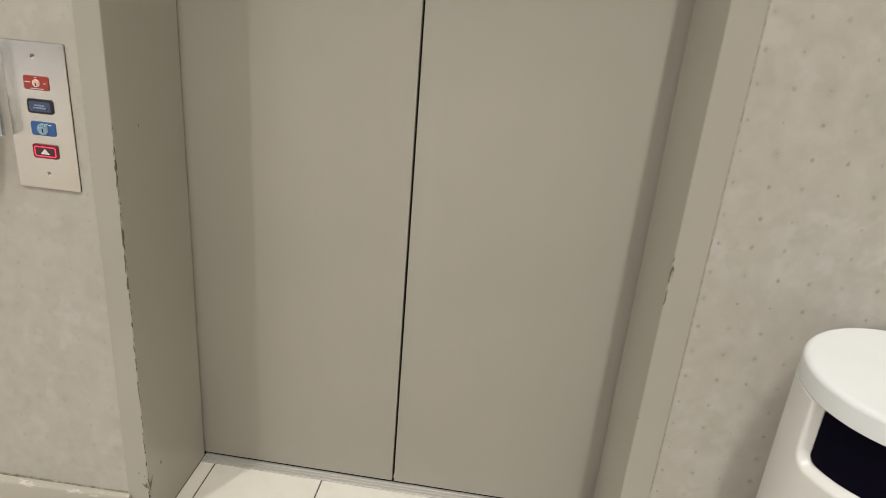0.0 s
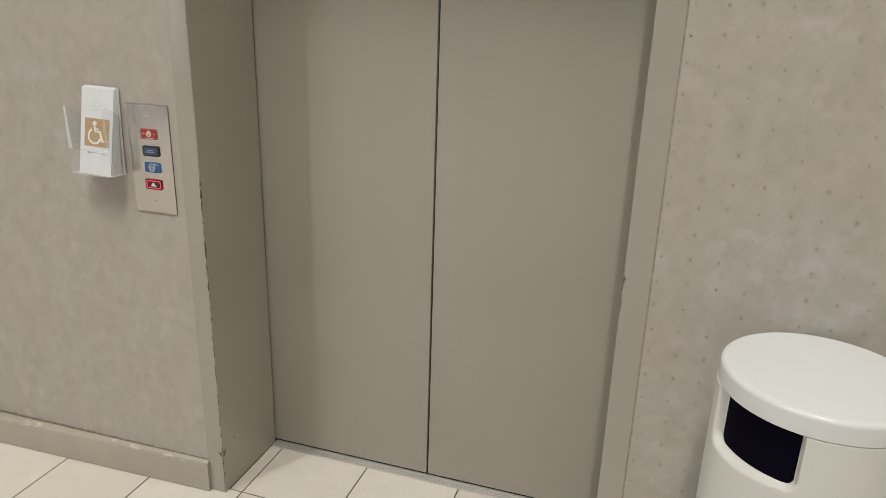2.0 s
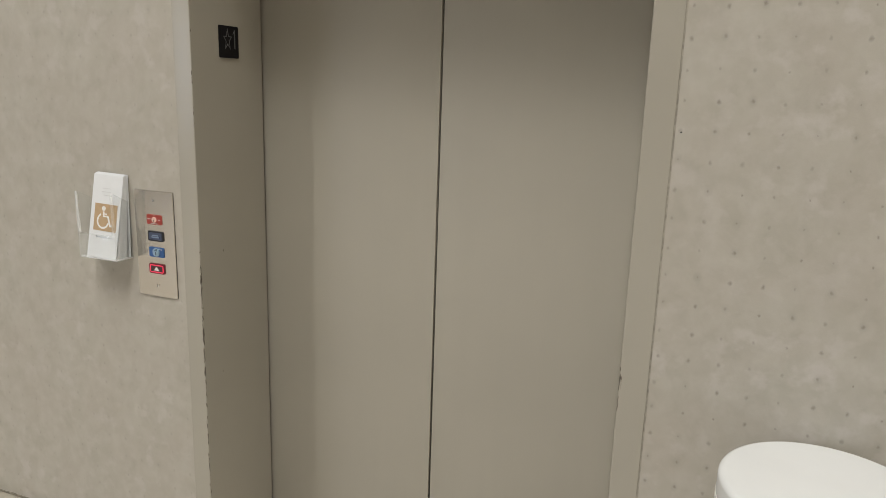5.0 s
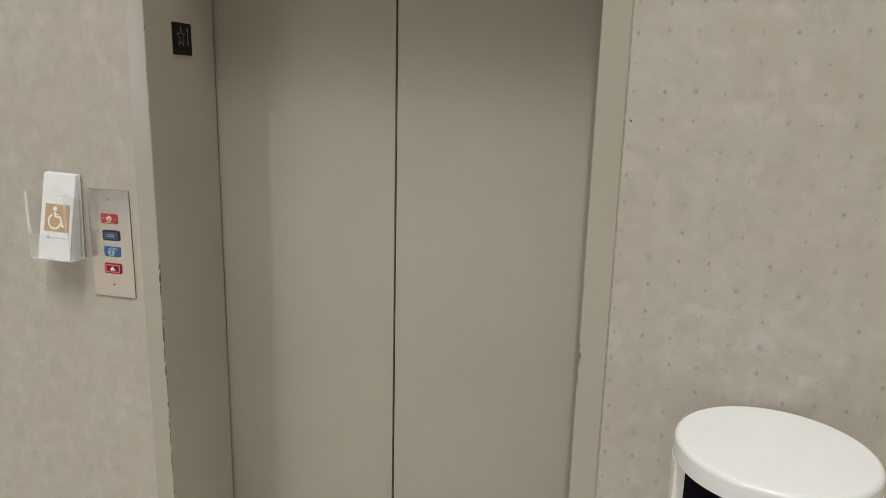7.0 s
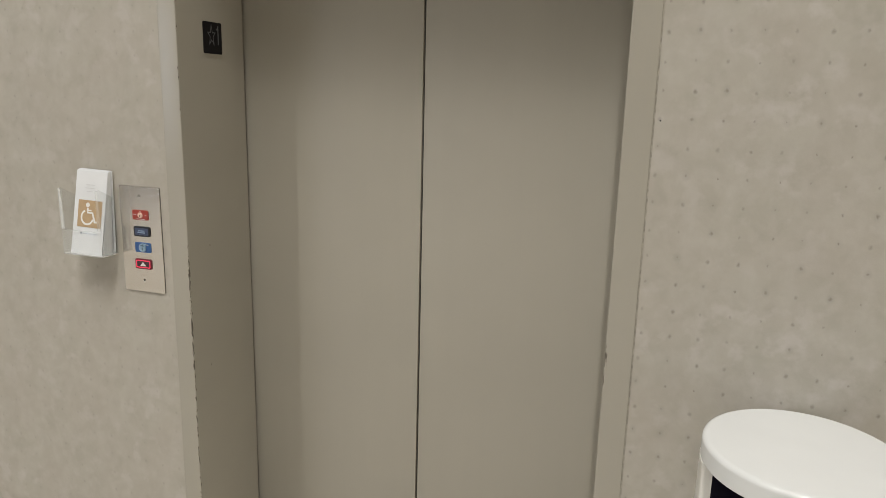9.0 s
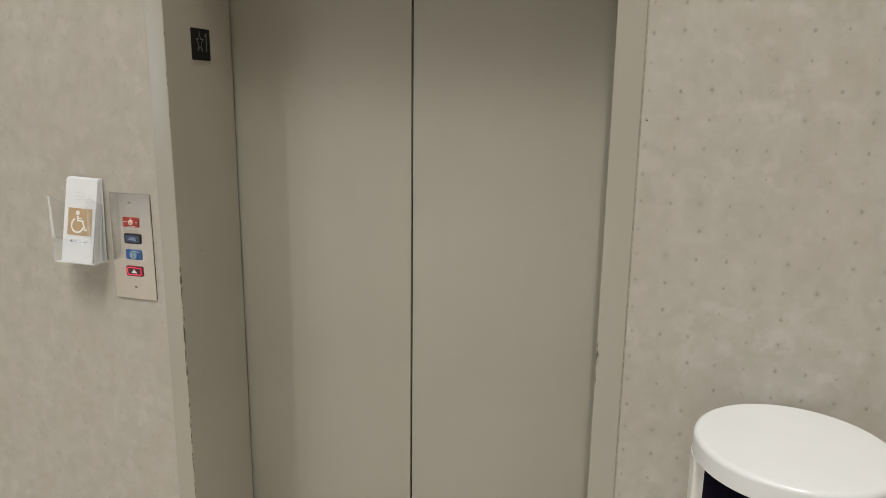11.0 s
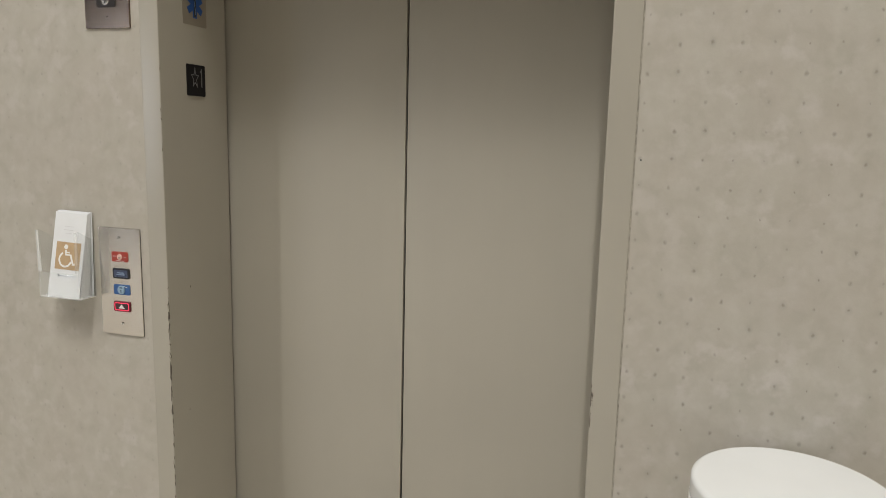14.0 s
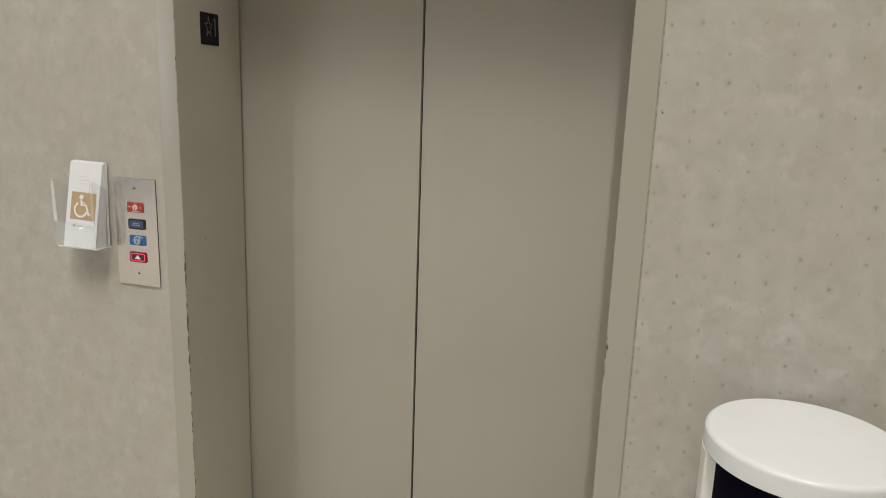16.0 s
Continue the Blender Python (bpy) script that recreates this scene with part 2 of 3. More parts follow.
M_CAULK_DARK = plain("darker_greige_caulk", (0.39, 0.365, 0.312), 0.7, scale=90, vary=0.30)
M_JOINT_GRIME_SHADE = plain("joint_grime_and_shade", (0.29, 0.265, 0.215), 0.8, scale=60, vary=0.45)
M_STEEL = brushed("brushed_stainless_steel", (0.60, 0.560, 0.502), "x", 0.20)
M_STEEL_V = brushed("brushed_stainless_steel_vertical", (0.43, 0.345, 0.275), "x", 0.17)
M_ALU = brushed("worn_aluminium_sill", (0.80, 0.785, 0.76), "x", 0.42)
M_ALU.node_tree.nodes["Principled BSDF"].inputs["Metallic"].default_value = 0.7
M_CHROME = plain("polished_chrome", (0.78, 0.77, 0.75), 0.16, 1.0, vary=0.03)
M_DARK = plain("shaft_black", (0.012, 0.011, 0.010), 0.8)
M_RED = plain("red_engraved_plastic", (0.36, 0.045, 0.030), 0.38)
M_NAVY = plain("navy_button_face", (0.055, 0.075, 0.14), 0.30)
M_BLUE = plain("blue_engraved_plastic", (0.030, 0.105, 0.30), 0.36)
M_BEZEL = plain("black_bezel", (0.012, 0.012, 0.018), 0.35)
M_CRIMSON = plain("dark_crimson_bezel", (0.16, 0.008, 0.020), 0.35)
M_GLOW = lit("red_button_glow", (1.0, 0.05, 0.12), 1.0)
M_WHITE_INK = plain("white_ink", (0.78, 0.78, 0.76), 0.5)
M_PALE_INK = plain("pale_blue_ink", (0.22, 0.30, 0.44), 0.5)
M_KEYWAY = plain("keyway_black", (0.01, 0.01, 0.01), 0.6)
M_SIGN = polymer("black_sign_plastic", (0.010, 0.009, 0.011), 0.5, 0.2)
M_SIGN_INK = plain("pewter_raised_character", (0.150, 0.150, 0.156), 0.4, 0.3)
M_DECAL = plain("grey_translucent_decal", (0.262, 0.230, 0.186), 0.34, vary=0.03)
M_DECAL_BLUE = plain("royal_blue_ink", (0.018, 0.085, 0.32), 0.4)
M_DECAL_DARK = plain("dark_outline_ink", (0.03, 0.035, 0.05), 0.4)
M_PAPER = plain("white_coated_paper", (0.82, 0.84, 0.87), 0.42, vary=0.02)
M_OCHRE = plain("ochre_print", (0.52, 0.370, 0.218), 0.45, vary=0.08, scale=60)
M_PRINT = plain("white_print", (0.85, 0.84, 0.82), 0.45, vary=0.02)
M_GREY_INK = plain("grey_ink", (0.69, 0.70, 0.73), 0.5)
M_SLATE_INK = plain("slate_blue_ink", (0.36, 0.43, 0.54), 0.5)
M_TEAL_INK = plain("dark_teal_ink", (0.05, 0.09, 0.13), 0.5)
M_ACRYLIC = clear_acrylic("clear_acrylic", 0.13)
M_CLEAR = clear_acrylic("clear_acrylic_panel", 0.035)
# strong white haze paints the light caught in the acrylic edge
M_EDGE = clear_acrylic("acrylic_edge_light_haze", 0.45)
# one white plastic: cool light painted into the lid, warm into the body
M_CAN = polymer("white_polymer_cool_lit", (0.780, 0.800, 0.815), 0.26)
M_CAN_BODY = polymer("white_polymer_warm_lit", (0.765, 0.757, 0.728), 0.28)
M_FLAP = polymer("black_flap_plastic", (0.0030, 0.0022, 0.0085), 0.7, 0.04)
M_TRIM = plain("white_lamp_trim", (0.75, 0.75, 0.73), 0.4)
M_DAY = lit("overcast_daylight", (0.86, 0.94, 1.10), 0.6)
M_LENS = lit("warm_lamp_lens", (1.0, 0.93, 0.83), 6.0)


# ---------------------------------------------------------------- mesh helpers
def mesh_object(name, bm, material, parent=None, smooth=None):
    me = bpy.data.meshes.new(name)
    bmesh.ops.recalc_face_normals(bm, faces=bm.faces[:])
    bm.to_mesh(me)
    bm.free()
    me.materials.append(material)
    ob = new(name, me)
    if smooth:
        for p in me.polygons:
            p.use_smooth = True
        me.set_sharp_from_angle(angle=radians(smooth))
    if parent:
        ob.parent = parent
    return ob


def part(name, bm, material, parent, label="", smooth=35):
    ob = mesh_object(name, bm, material, parent, smooth)
    return tagged(ob, label)


def thing(name, place, label, category, group="", kind=""):
    ob = new(name)
    ob.empty_display_size = 0.05
    ob.location = place
    return tagged(ob, label, category, group, kind)


def box(x0, x1, y0, y1, z0, z1, bevel=0.0, segments=2, bm=None):
    bm = bm or bmesh.new()
    made = bmesh.ops.create_cube(bm, size=1.0, matrix=Matrix.LocRotScale(((x0 + x1) / 2, (y0 + y1) / 2, (z0 + z1) / 2), None, (x1 - x0, y1 - y0, z1 - z0)))
    if bevel:
        verts = set(made["verts"])
        edges = [e for e in bm.edges if e.verts[0] in verts and e.verts[1] in verts]
        bmesh.ops.bevel(bm, geom=edges, offset=bevel, segments=segments, affect="EDGES", profile=0.5)
    return bm


def outline(w, h, r, n=6):
    """A rounded rectangle's corners, counter-clockwise, centred."""
    pts = []
    for cx, cz, a0 in ((w / 2 - r, h / 2 - r, 0), (-w / 2 + r, h / 2 - r, 90), (-w / 2 + r, -h / 2 + r, 180), (w / 2 - r, -h / 2 + r, 270)):
        for i in range(n + 1):
            a = radians(a0 + 90 * i / n)
            pts.append((cx + r * math.cos(a), cz + r * math.sin(a)))
    return pts


def slab(pts, depth, bevel=0.0, at=(0, 0, 0), bm=None, hole=None):
    """A plate facing -y whose back lies at y = at[1], extruded forwards from an outline in x, z; its front rim is eased."""
    bm = bm or bmesh.new()
    ax, ay, az = at
    rings = [(1.0, 0.0), (1.0, -(depth - bevel)), (None, -depth)] if bevel else [(1.0, 0.0), (1.0, -depth)]
    loops = []
    cx = sum(p[0] for p in pts) / len(pts)
    cz = sum(p[1] for p in pts) / len(pts)
    span = max(max(abs(p[0] - cx), abs(p[1] - cz)) for p in pts)
    for k, dy in rings:
        s = k if k else 1 - bevel / span
        loops.append([bm.verts.new((ax + cx + (px - cx) * s, ay + dy, az + cz + (pz - cz) * s)) for px, pz in pts])
    n = len(pts)
    for a, b in zip(loops, loops[1:]):
        for i in range(n):
            bm.faces.new((a[i], a[(i + 1) % n], b[(i + 1) % n], b[i]))
    bm.faces.new(loops[0][::-1])
    bm.faces.new(loops[-1])
    return bm


def ring_slab(outer, inner, depth, at=(0, 0, 0)):
    """A frame between two outlines with equal numbers of corners."""
    bm = bmesh.new()
    ax, ay, az = at
    n = len(outer)
    rows = []
    for pts, dy in ((outer, 0.0), (outer, -depth), (inner, -depth), (inner, 0.0)):
        rows.append([bm.verts.new((ax + p[0], ay + dy, az + p[1])) for p in pts])
    for k in range(4):
        a, b = rows[k], rows[(k + 1) % 4]
        for i in range(n):
            bm.faces.new((a[i], a[(i + 1) % n], b[(i + 1) % n], b[i]))
    return bm


def lathe(profile, n=48, at=(0, 0, 0), axis="z", bm=None):
    """A turned solid from (radius, height) pairs; axis y turns it to face -y."""
    bm = bm or bmesh.new()
    rows = []
    for r, h in profile:
        row = []
        for i in range(n):
            a = 2 * math.pi * i / n
            p = (r * math.cos(a), r * math.sin(a), h)
            if axis == "y":
                p = (p[0], -p[2], p[1])
            row.append(bm.verts.new((at[0] + p[0], at[1] + p[1], at[2] + p[2])))
        rows.append(row)
    for a, b in zip(rows, rows[1:]):
        for i in range(n):
            bm.faces.new((a[i], a[(i + 1) % n], b[(i + 1) % n], b[i]))
    bm.faces.new(rows[0][::-1])
    bm.faces.new(rows[-1])
    return bm


# ---------------------------------------------------------------- the structure
W, DOOR_Y, HEAD_Z, CASING = 1.07, 0.293, 1.942, 0.052
X0, X1, Y0 = -16.0, 7.0, -14.0
WALL_Y, WALL_T = 0.0025, 0.16


def solid(name, dims, material, label, bevel=0.0, category=""):
    ob = mesh_object(name, box(*dims, bevel), material)
    return tagged(ob, label, category, kind="structure")


solid("wall_north_1", (X0, -CASING, WALL_Y, WALL_Y + WALL_T, -0.02, CEILING), M_WALL_L, "wall in mottled greige vinyl wallcovering beside the elevator", category="wall")
solid("wall_north_2", (W + 0.058, X1, WALL_Y, WALL_Y + WALL_T, -0.02, CEILING), M_WALL_R, "wall in greige vinyl wallcovering with small dots", category="wall")
solid("wall_north_3", (-CASING, W + 0.058, WALL_Y, WALL_Y + WALL_T, HEAD_Z + 0.06, CEILING), M_WALL_R, "wall in greige wallcovering over the elevator entrance", category="wall")
EX0, EX1, EH = ENTRANCE[:3]
# unseen enclosure, dark against bounce; the paler east wall reflects from the right
for i, (xa, xb, za) in enumerate(((X0, EX0, -0.02), (EX1, X1, -0.02), (EX0, EX1, EH))):
    solid("wall_south_%d" % (i + 1), (xa, xb, Y0 - 0.12, Y0, za, CEILING), M_PLASTER, "unseen plain brown wall, kept dark to limit bounced light", category="wall")
solid("wall_west", (X0 - 0.12, X0, Y0 - 0.12, WALL_Y + WALL_T, -0.02, CEILING), M_PLASTER, "unseen plain brown wall, kept dark to limit bounced light", category="wall")
solid("wall_east", (X1, X1 + 0.12, Y0 - 0.12, WALL_Y + WALL_T, -0.02, CEILING), M_PLASTER_PALE, "unseen plain wall, kept paler to bounce light from the right", category="wall")
solid("ceiling", (X0 - 0.12, X1 + 0.12, Y0 - 0.12, WALL_Y + WALL_T, CEILING, CEILING + 0.1), M_CEILING, "unseen plain grey ceiling, kept dark to limit bounced light", category="ceiling")
# the hoistway behind the doors, unseen; painted black so the gap reads dark
solid("wall_shaft", (-0.9, W + 0.9, 0.62, 0.70, -0.3, CEILING), M_DARK, "unseen black wall in the hoistway, painting the dark of the door gap", category="wall")

# baseboard on both sides of the entrance
for i, (xa, xb) in enumerate(((X0, -CASING + 0.004), (W + 0.056, X1))):
    bm = bmesh.new()
    stations = ((xb, 0.0, 0.0), (-0.9, 0.027, -0.008), (xa, 0.027, -0.008)) if i == 0 else ((xa, 0.0, 0.0), (xb, 0.0, 0.0))
    ends = []
    for x, out, up in stations:
        prof = [(WALL_Y, 0.002), (-0.0115 - out, 0.002), (-0.0115 - out, 0.094 + up), (-0.0085 - out, 0.1005 + up), (-0.004 - out, 0.1030 + up), (WALL_Y, 0.1035 + up - 0.25 * out)]
        ends.append([bm.verts.new((x, y, z)) for y, z in prof])
    n = len(ends[0])
    for p, q in zip(ends, ends[1:]):
        for k in range(n):
            bm.faces.new((p[k], p[(k + 1) % n], q[(k + 1) % n], q[k]))
    bm.faces.new(ends[0][::-1]), bm.faces.new(ends[-1])
    tagged(mesh_object("baseboard_%d" % (i + 1), bm, M_BASE, smooth=40), "painted greige baseboard with scuffed upper edge", "baseboard", kind="structure")

# caulk line where the wallcovering meets the frame
for i, x in enumerate((-CASING - 0.0015, W + 0.058 + 0.0015)):
    tagged(mesh_object("trim_%d" % (i + 1), box(x - 0.0015, x + 0.0012, 0.0012 if i == 0 else 0.0016, WALL_Y + 0.002, 0.105, HEAD_Z + 0.06, 0.0004), M_CAULK_DARK if i else M_CAULK), "thin greige caulk joint between frame and wallcovering", "trim", kind="structure")

# soiled joint along the baseboard top; its dark colour also paints the gap shade
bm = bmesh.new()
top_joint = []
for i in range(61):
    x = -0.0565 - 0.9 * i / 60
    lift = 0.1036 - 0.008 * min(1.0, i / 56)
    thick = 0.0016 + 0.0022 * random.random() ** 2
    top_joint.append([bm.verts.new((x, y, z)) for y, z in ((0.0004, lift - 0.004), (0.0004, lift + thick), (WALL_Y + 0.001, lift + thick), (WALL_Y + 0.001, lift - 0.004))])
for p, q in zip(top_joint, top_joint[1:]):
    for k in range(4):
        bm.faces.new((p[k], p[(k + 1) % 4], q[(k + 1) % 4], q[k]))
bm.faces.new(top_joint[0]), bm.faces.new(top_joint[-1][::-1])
tagged(mesh_object("trim_3", bm, M_JOINT_GRIME_SHADE), "uneven joint between baseboard and wallcovering, grime and gap shade in its colour", "trim", kind="structure")

# ---------------------------------------------------------------- elevator entrance
frame_thing = thing("elevator_entrance", (0, 0, 0), "taupe enamelled steel elevator entrance frame with chipped edges", "door frame")


def jamb_mesh(face_x, out_x):
    """A hollow steel jamb: front return, corner with a small radius, deep side, back lip."""
    s = 1 if out_x > face_x else -1
    r = 0.0028
    prof = [(out_x, WALL_Y + 0.012), (out_x, 0.0006), (out_x - s * 0.0006, 0.0)]
    for i in range(7):
        a = radians(90 * i / 6)
        prof.append((face_x + s * (r - r * math.sin(a)), r - r * math.cos(a)))
    prof += [(face_x, DOOR_Y - 0.0095), (face_x + s * 0.045, DOOR_Y - 0.0095), (face_x + s * 0.045, WALL_Y + 0.012)]
    bm = bmesh.new()
    cols = [[bm.verts.new((x, y, z)) for x, y in prof] for z in (0.0016, HEAD_Z + 0.06)]
    n = len(prof)
    for k in range(n):
        bm.faces.new((cols[0][k], cols[0][(k + 1) % n], cols[1][(k + 1) % n], cols[1][k]))
    bm.faces.new(cols[0][::-1]), bm.faces.new(cols[1])
    return bm


part("jamb", jamb_mesh(0.0, -CASING), M_JAMB, frame_thing, "jamb with paint chipped to dark metal along the corner", 10)
part("jamb", jamb_mesh(W, W + 0.058), M_JAMB_R, frame_thing, "", 10)
part("header", box(0.0, W, 0.0, DOOR_Y - 0.0095, HEAD_Z, HEAD_Z + 0.06, 0.0025), M_HEAD, frame_thing)
# scuffs low on the corner, on its front and on its side
M_SCUFF = plain("dark_scuff", (0.135, 0.12, 0.095), 0.6, vary=0.35, scale=200)
for pts in (((-0.017, 0.141), (-0.009, 0.137), (-0.003, 0.146), (-0.0030, 0.128), (-0.008, 0.130)), ((-0.0215, 0.172), (-0.0185, 0.171), (-0.0190, 0.168), (-0.0220, 0.169)), ((-0.0090, 0.164), (-0.0070, 0.1635), (-0.0075, 0.160), (-0.0088, 0.161))):
    part("scuff", slab(list(pts), 0.0005), M_SCUFF, frame_thing, "dark scuff", None)
for pts in (((0.003, 0.118), (0.0115, 0.128), (0.0200, 0.151), (0.0100, 0.141), (0.003, 0.146)), ((0.058, 0.155), (0.061, 0.162), (0.0640, 0.158), (0.060, 0.151)), ((0.090, 0.978), (0.092, 0.983), (0.0925, 0.975)), ((0.071, 0.640), (0.0725, 0.644), (0.073, 0.638))):
    part("scuff", slab(list(pts), 0.0005), M_SCUFF, frame_thing, "dark scuff", None).rotation_euler = (0, 0, radians(90))

# door panels, each a folded steel leaf
for x0, x1 in ((-0.06, W / 2 - 0.0029), (W / 2 + 0.0029, W + 0.06)):
    leaf = thing("elevator_door", ((x0 + x1) / 2, DOOR_Y, -0.0005), "closed taupe enamelled steel elevator door panel", "elevator door", "pair of elevator door panels")
    h = (x1 - x0) / 2
    part("panel", box(-h, h, 0.0, 0.032, 0.0065, HEAD_Z + 0.03, 0.0009, 3), M_DOOR, leaf)
    lead = h if x0 < 0 else -h
    part("edge_gasket", box(lead - 0.0012 if x0 < 0 else lead - 0.0010, lead + 0.0010 if x0 < 0 else lead + 0.0012, 0.012, 0.028, 0.01, HEAD_Z), M_DARK, leaf, "black rubber edge strip")
    part("door_shoe", box(-h + 0.08, h - 0.08, 0.010, 0.020, -0.006, 0.006), M_DARK, leaf, "black guide shoe")

# sill with grooves
sill = thing("elevator_sill", (W / 2, 0.30, -0.0003), "worn grooved aluminium elevator sill in front of the doors", "sill")
for y0, y1, z in ((-0.0400, -0.0290, 0.0015), (-0.0275, -0.0190, 0.0015), (-0.0175, -0.0045, 0.0015), (0.016, 0.036, 0.0015)):
    part("tread", box(-W / 2 + 0.0005, W / 2 - 0.0005, y0, y1, -0.02, z, 0.0008), M_ALU, sill)
part("groove", box(-W / 2 + 0.0005, W / 2 - 0.0005, -0.0400, 0.036, -0.022, -0.0035), M_DARK, sill, "dark sill groove")

# ---------------------------------------------------------------- floor of porcelain tiles
floor = solid("floor", (X0 - 0.12, X1 + 0.12, Y0 - 0.12, 0.2595, -0.06, -0.0022), M_GROUT, "floor of cream porcelain tiles with thin dark joints", category="floor")
PITCH, JOINT, TX, TY = 0.3035, 0.0042, 0.0415, 0.022


def tile_mesh(w, d):
    me = bpy.data.meshes.new("tile")
    bm = box(-w / 2, w / 2, -d / 2, d / 2, -0.008, 0.0, 0.0009, 1)
    bm.to_mesh(me)
    bm.free()
    me.materials.append(M_TILE)
    return me


tile_meshes = {}


def lay(x0, x1, y0, y1):
    w, d = round(x1 - x0, 4), round(y1 - y0, 4)
    if (w, d) not in tile_meshes:
        tile_meshes[(w, d)] = tile_mesh(w, d)
    ob = new("tile", tile_meshes[(w, d)])
    ob.parent = floor
    ob.location = ((x0 + x1) / 2, (y0 + y1) / 2, random.uniform(-0.0003, 0.0003))


def lay_area(xa, xb, ya, yb):
    half = JOINT / 2
    i0, i1 = math.floor((xa - TX) / PITCH), math.ceil((xb - TX) / PITCH)
    j0, j1 = math.floor((ya - TY) / PITCH), math.ceil((yb - TY) / PITCH)
    for i in range(i0, i1):
        for j in range(j0, j1):
            x0, x1 = max(TX + i * PITCH + half, xa), min(TX + (i + 1) * PITCH - half, xb)
            y0, y1 = max(TY + j * PITCH + half, ya), min(TY + (j + 1) * PITCH - half, yb)
            if x1 - x0 > 0.008 and y1 - y0 > 0.008:
                lay(x0, x1, y0, y1)


lay_area(-1.8, 2.6, -2.2, TY - JOINT / 2)
lay_area(0.001, W - 0.001, TY + JOINT / 2, 0.2590)
rest = bmesh.new()
TILED = -6.30
for xa, xb, ya, yb in ((X0, -1.8, TILED, 0.0), (2.6, X1, TILED, 0.0), (-1.8, 2.6, TILED, -2.2)):
    for i in range(math.ceil((xb - xa - 0.02) / PITCH)):
        for j in range(math.ceil((yb - ya - 0.02) / PITCH)):
            xs = (xa + i * PITCH, min(xa + (i + 1) * PITCH - JOINT, xb))
            ys = (ya + j * PITCH, min(ya + (j + 1) * PITCH - JOINT, yb))
            low, top = ([rest.verts.new((x, y, z)) for x, y in ((xs[0], ys[0]), (xs[1], ys[0]), (xs[1], ys[1]), (xs[0], ys[1]))] for z in (-0.008, 0.0))
            rest.faces.new(top)
            for k in range(4):
                rest.faces.new((low[k], low[(k + 1) % 4], top[(k + 1) % 4], top[k]))
tagged(part("tile_field", rest, M_TILE, floor, "", None), kind="stuff")
# unseen dark area added to cut the light bouncing off the far floor
solid("floor_absorber", (X0, X1, Y0, TILED - 0.004, -0.0018, 0.004), M_ABSORBER, "unseen dark floor added beyond the tiles to absorb bounced light", category="carpet")

# ---------------------------------------------------------------- ceiling lights
# unseen fixtures: directions follow the shadows, form and height are assumed
for lx, ly, length, width, turn, watts in LINEAR:
    ll = thing("linear_ceiling_light", (lx, ly, CEILING), "unseen long narrow ceiling light, placed to fit the shadow edges", "ceiling light", "linear ceiling lights")
    ll.rotation_euler = (0, 0, radians(turn))
    a, b = length / 2, width / 2
    part("housing_trim", ring_slab([(-a - 0.02, -b - 0.02), (a + 0.02, -b - 0.02), (a + 0.02, b + 0.02), (-a - 0.02, b + 0.02)], [(-a, -b), (a, -b), (a, b), (-a, b)], 0.006), M_TRIM, ll, "", None).rotation_euler = (radians(90), 0, 0)
    part("diffuser", box(-a, a, -b, b, -0.002, -0.0005), M_LENS, ll, "glowing diffuser", None)
    la = bpy.data.lights.new("linear_light", "AREA")
    la.shape, la.size, la.size_y, la.energy, la.color = "RECTANGLE", length, 2 * b, watts, LAMP_COLOUR
    lo = new("linear_light", la)
    lo.parent = ll
    lo.location = (0, 0, -0.014)


# ---------------------------------------------------------------- glazed street entrance behind the camera
for k in range(2):
    xa = EX0 + 0.004 + k * (EX1 - EX0) / 2
    xb = xa + (EX1 - EX0) / 2 - 0.008
    leaf = thing("glass_door", ((xa + xb) / 2, Y0 - 0.06, 0.0), "closed glazed entrance door in an aluminium frame", "door", "pair of entrance doors")
    h = (xb - xa) / 2
    for za, zb in ((0.004, 0.20), (2.14, 2.22), (EH - 0.06, EH - 0.004)):
        part("rail", box(-h, h, -0.022, 0.022, za, zb, 0.003), M_ALU, leaf)
    for sx in (-1, 1):
        part("stile", box(min(sx * h, sx * (h - 0.055)), max(sx * h, sx * (h - 0.055)), -0.0215, 0.0215, 0.004, EH - 0.004, 0.003), M_ALU, leaf)
    part("push_bar", box(-h + 0.08, h - 0.08, 0.040, 0.065, 1.02, 1.06, 0.008), M_ALU, leaf)
    for za, zb in ((0.20, 2.14), (2.22, EH - 0.06)):
        pane = part("pane", box(-h + 0.055, h - 0.055, -0.004, 0.004, za, zb), M_CLEAR, leaf, "clear glass", None)
        pane.visible_shadow = False
tagged(mesh_object("backdrop", box(EX0 - 3.0, EX1 + 3.0, Y0 - 1.62, Y0 - 1.60, -0.06, 5.0), M_DAY), "pale overcast daylight outside the entrance", "backdrop", kind="structure")
day = bpy.data.lights.new("entrance_daylight", "AREA")
day.shape, day.size, day.size_y, day.energy, day.color = "RECTANGLE", EX1 - EX0 - 0.1, EH - 0.24, ENTRANCE[3], DAY_COLOUR
day_ob = new("entrance_daylight", day)
day_ob.matrix_world = pose((EX0 + EX1) / 2, Y0 + 0.012, EH / 2 + 0.07, 90, 0, 0)


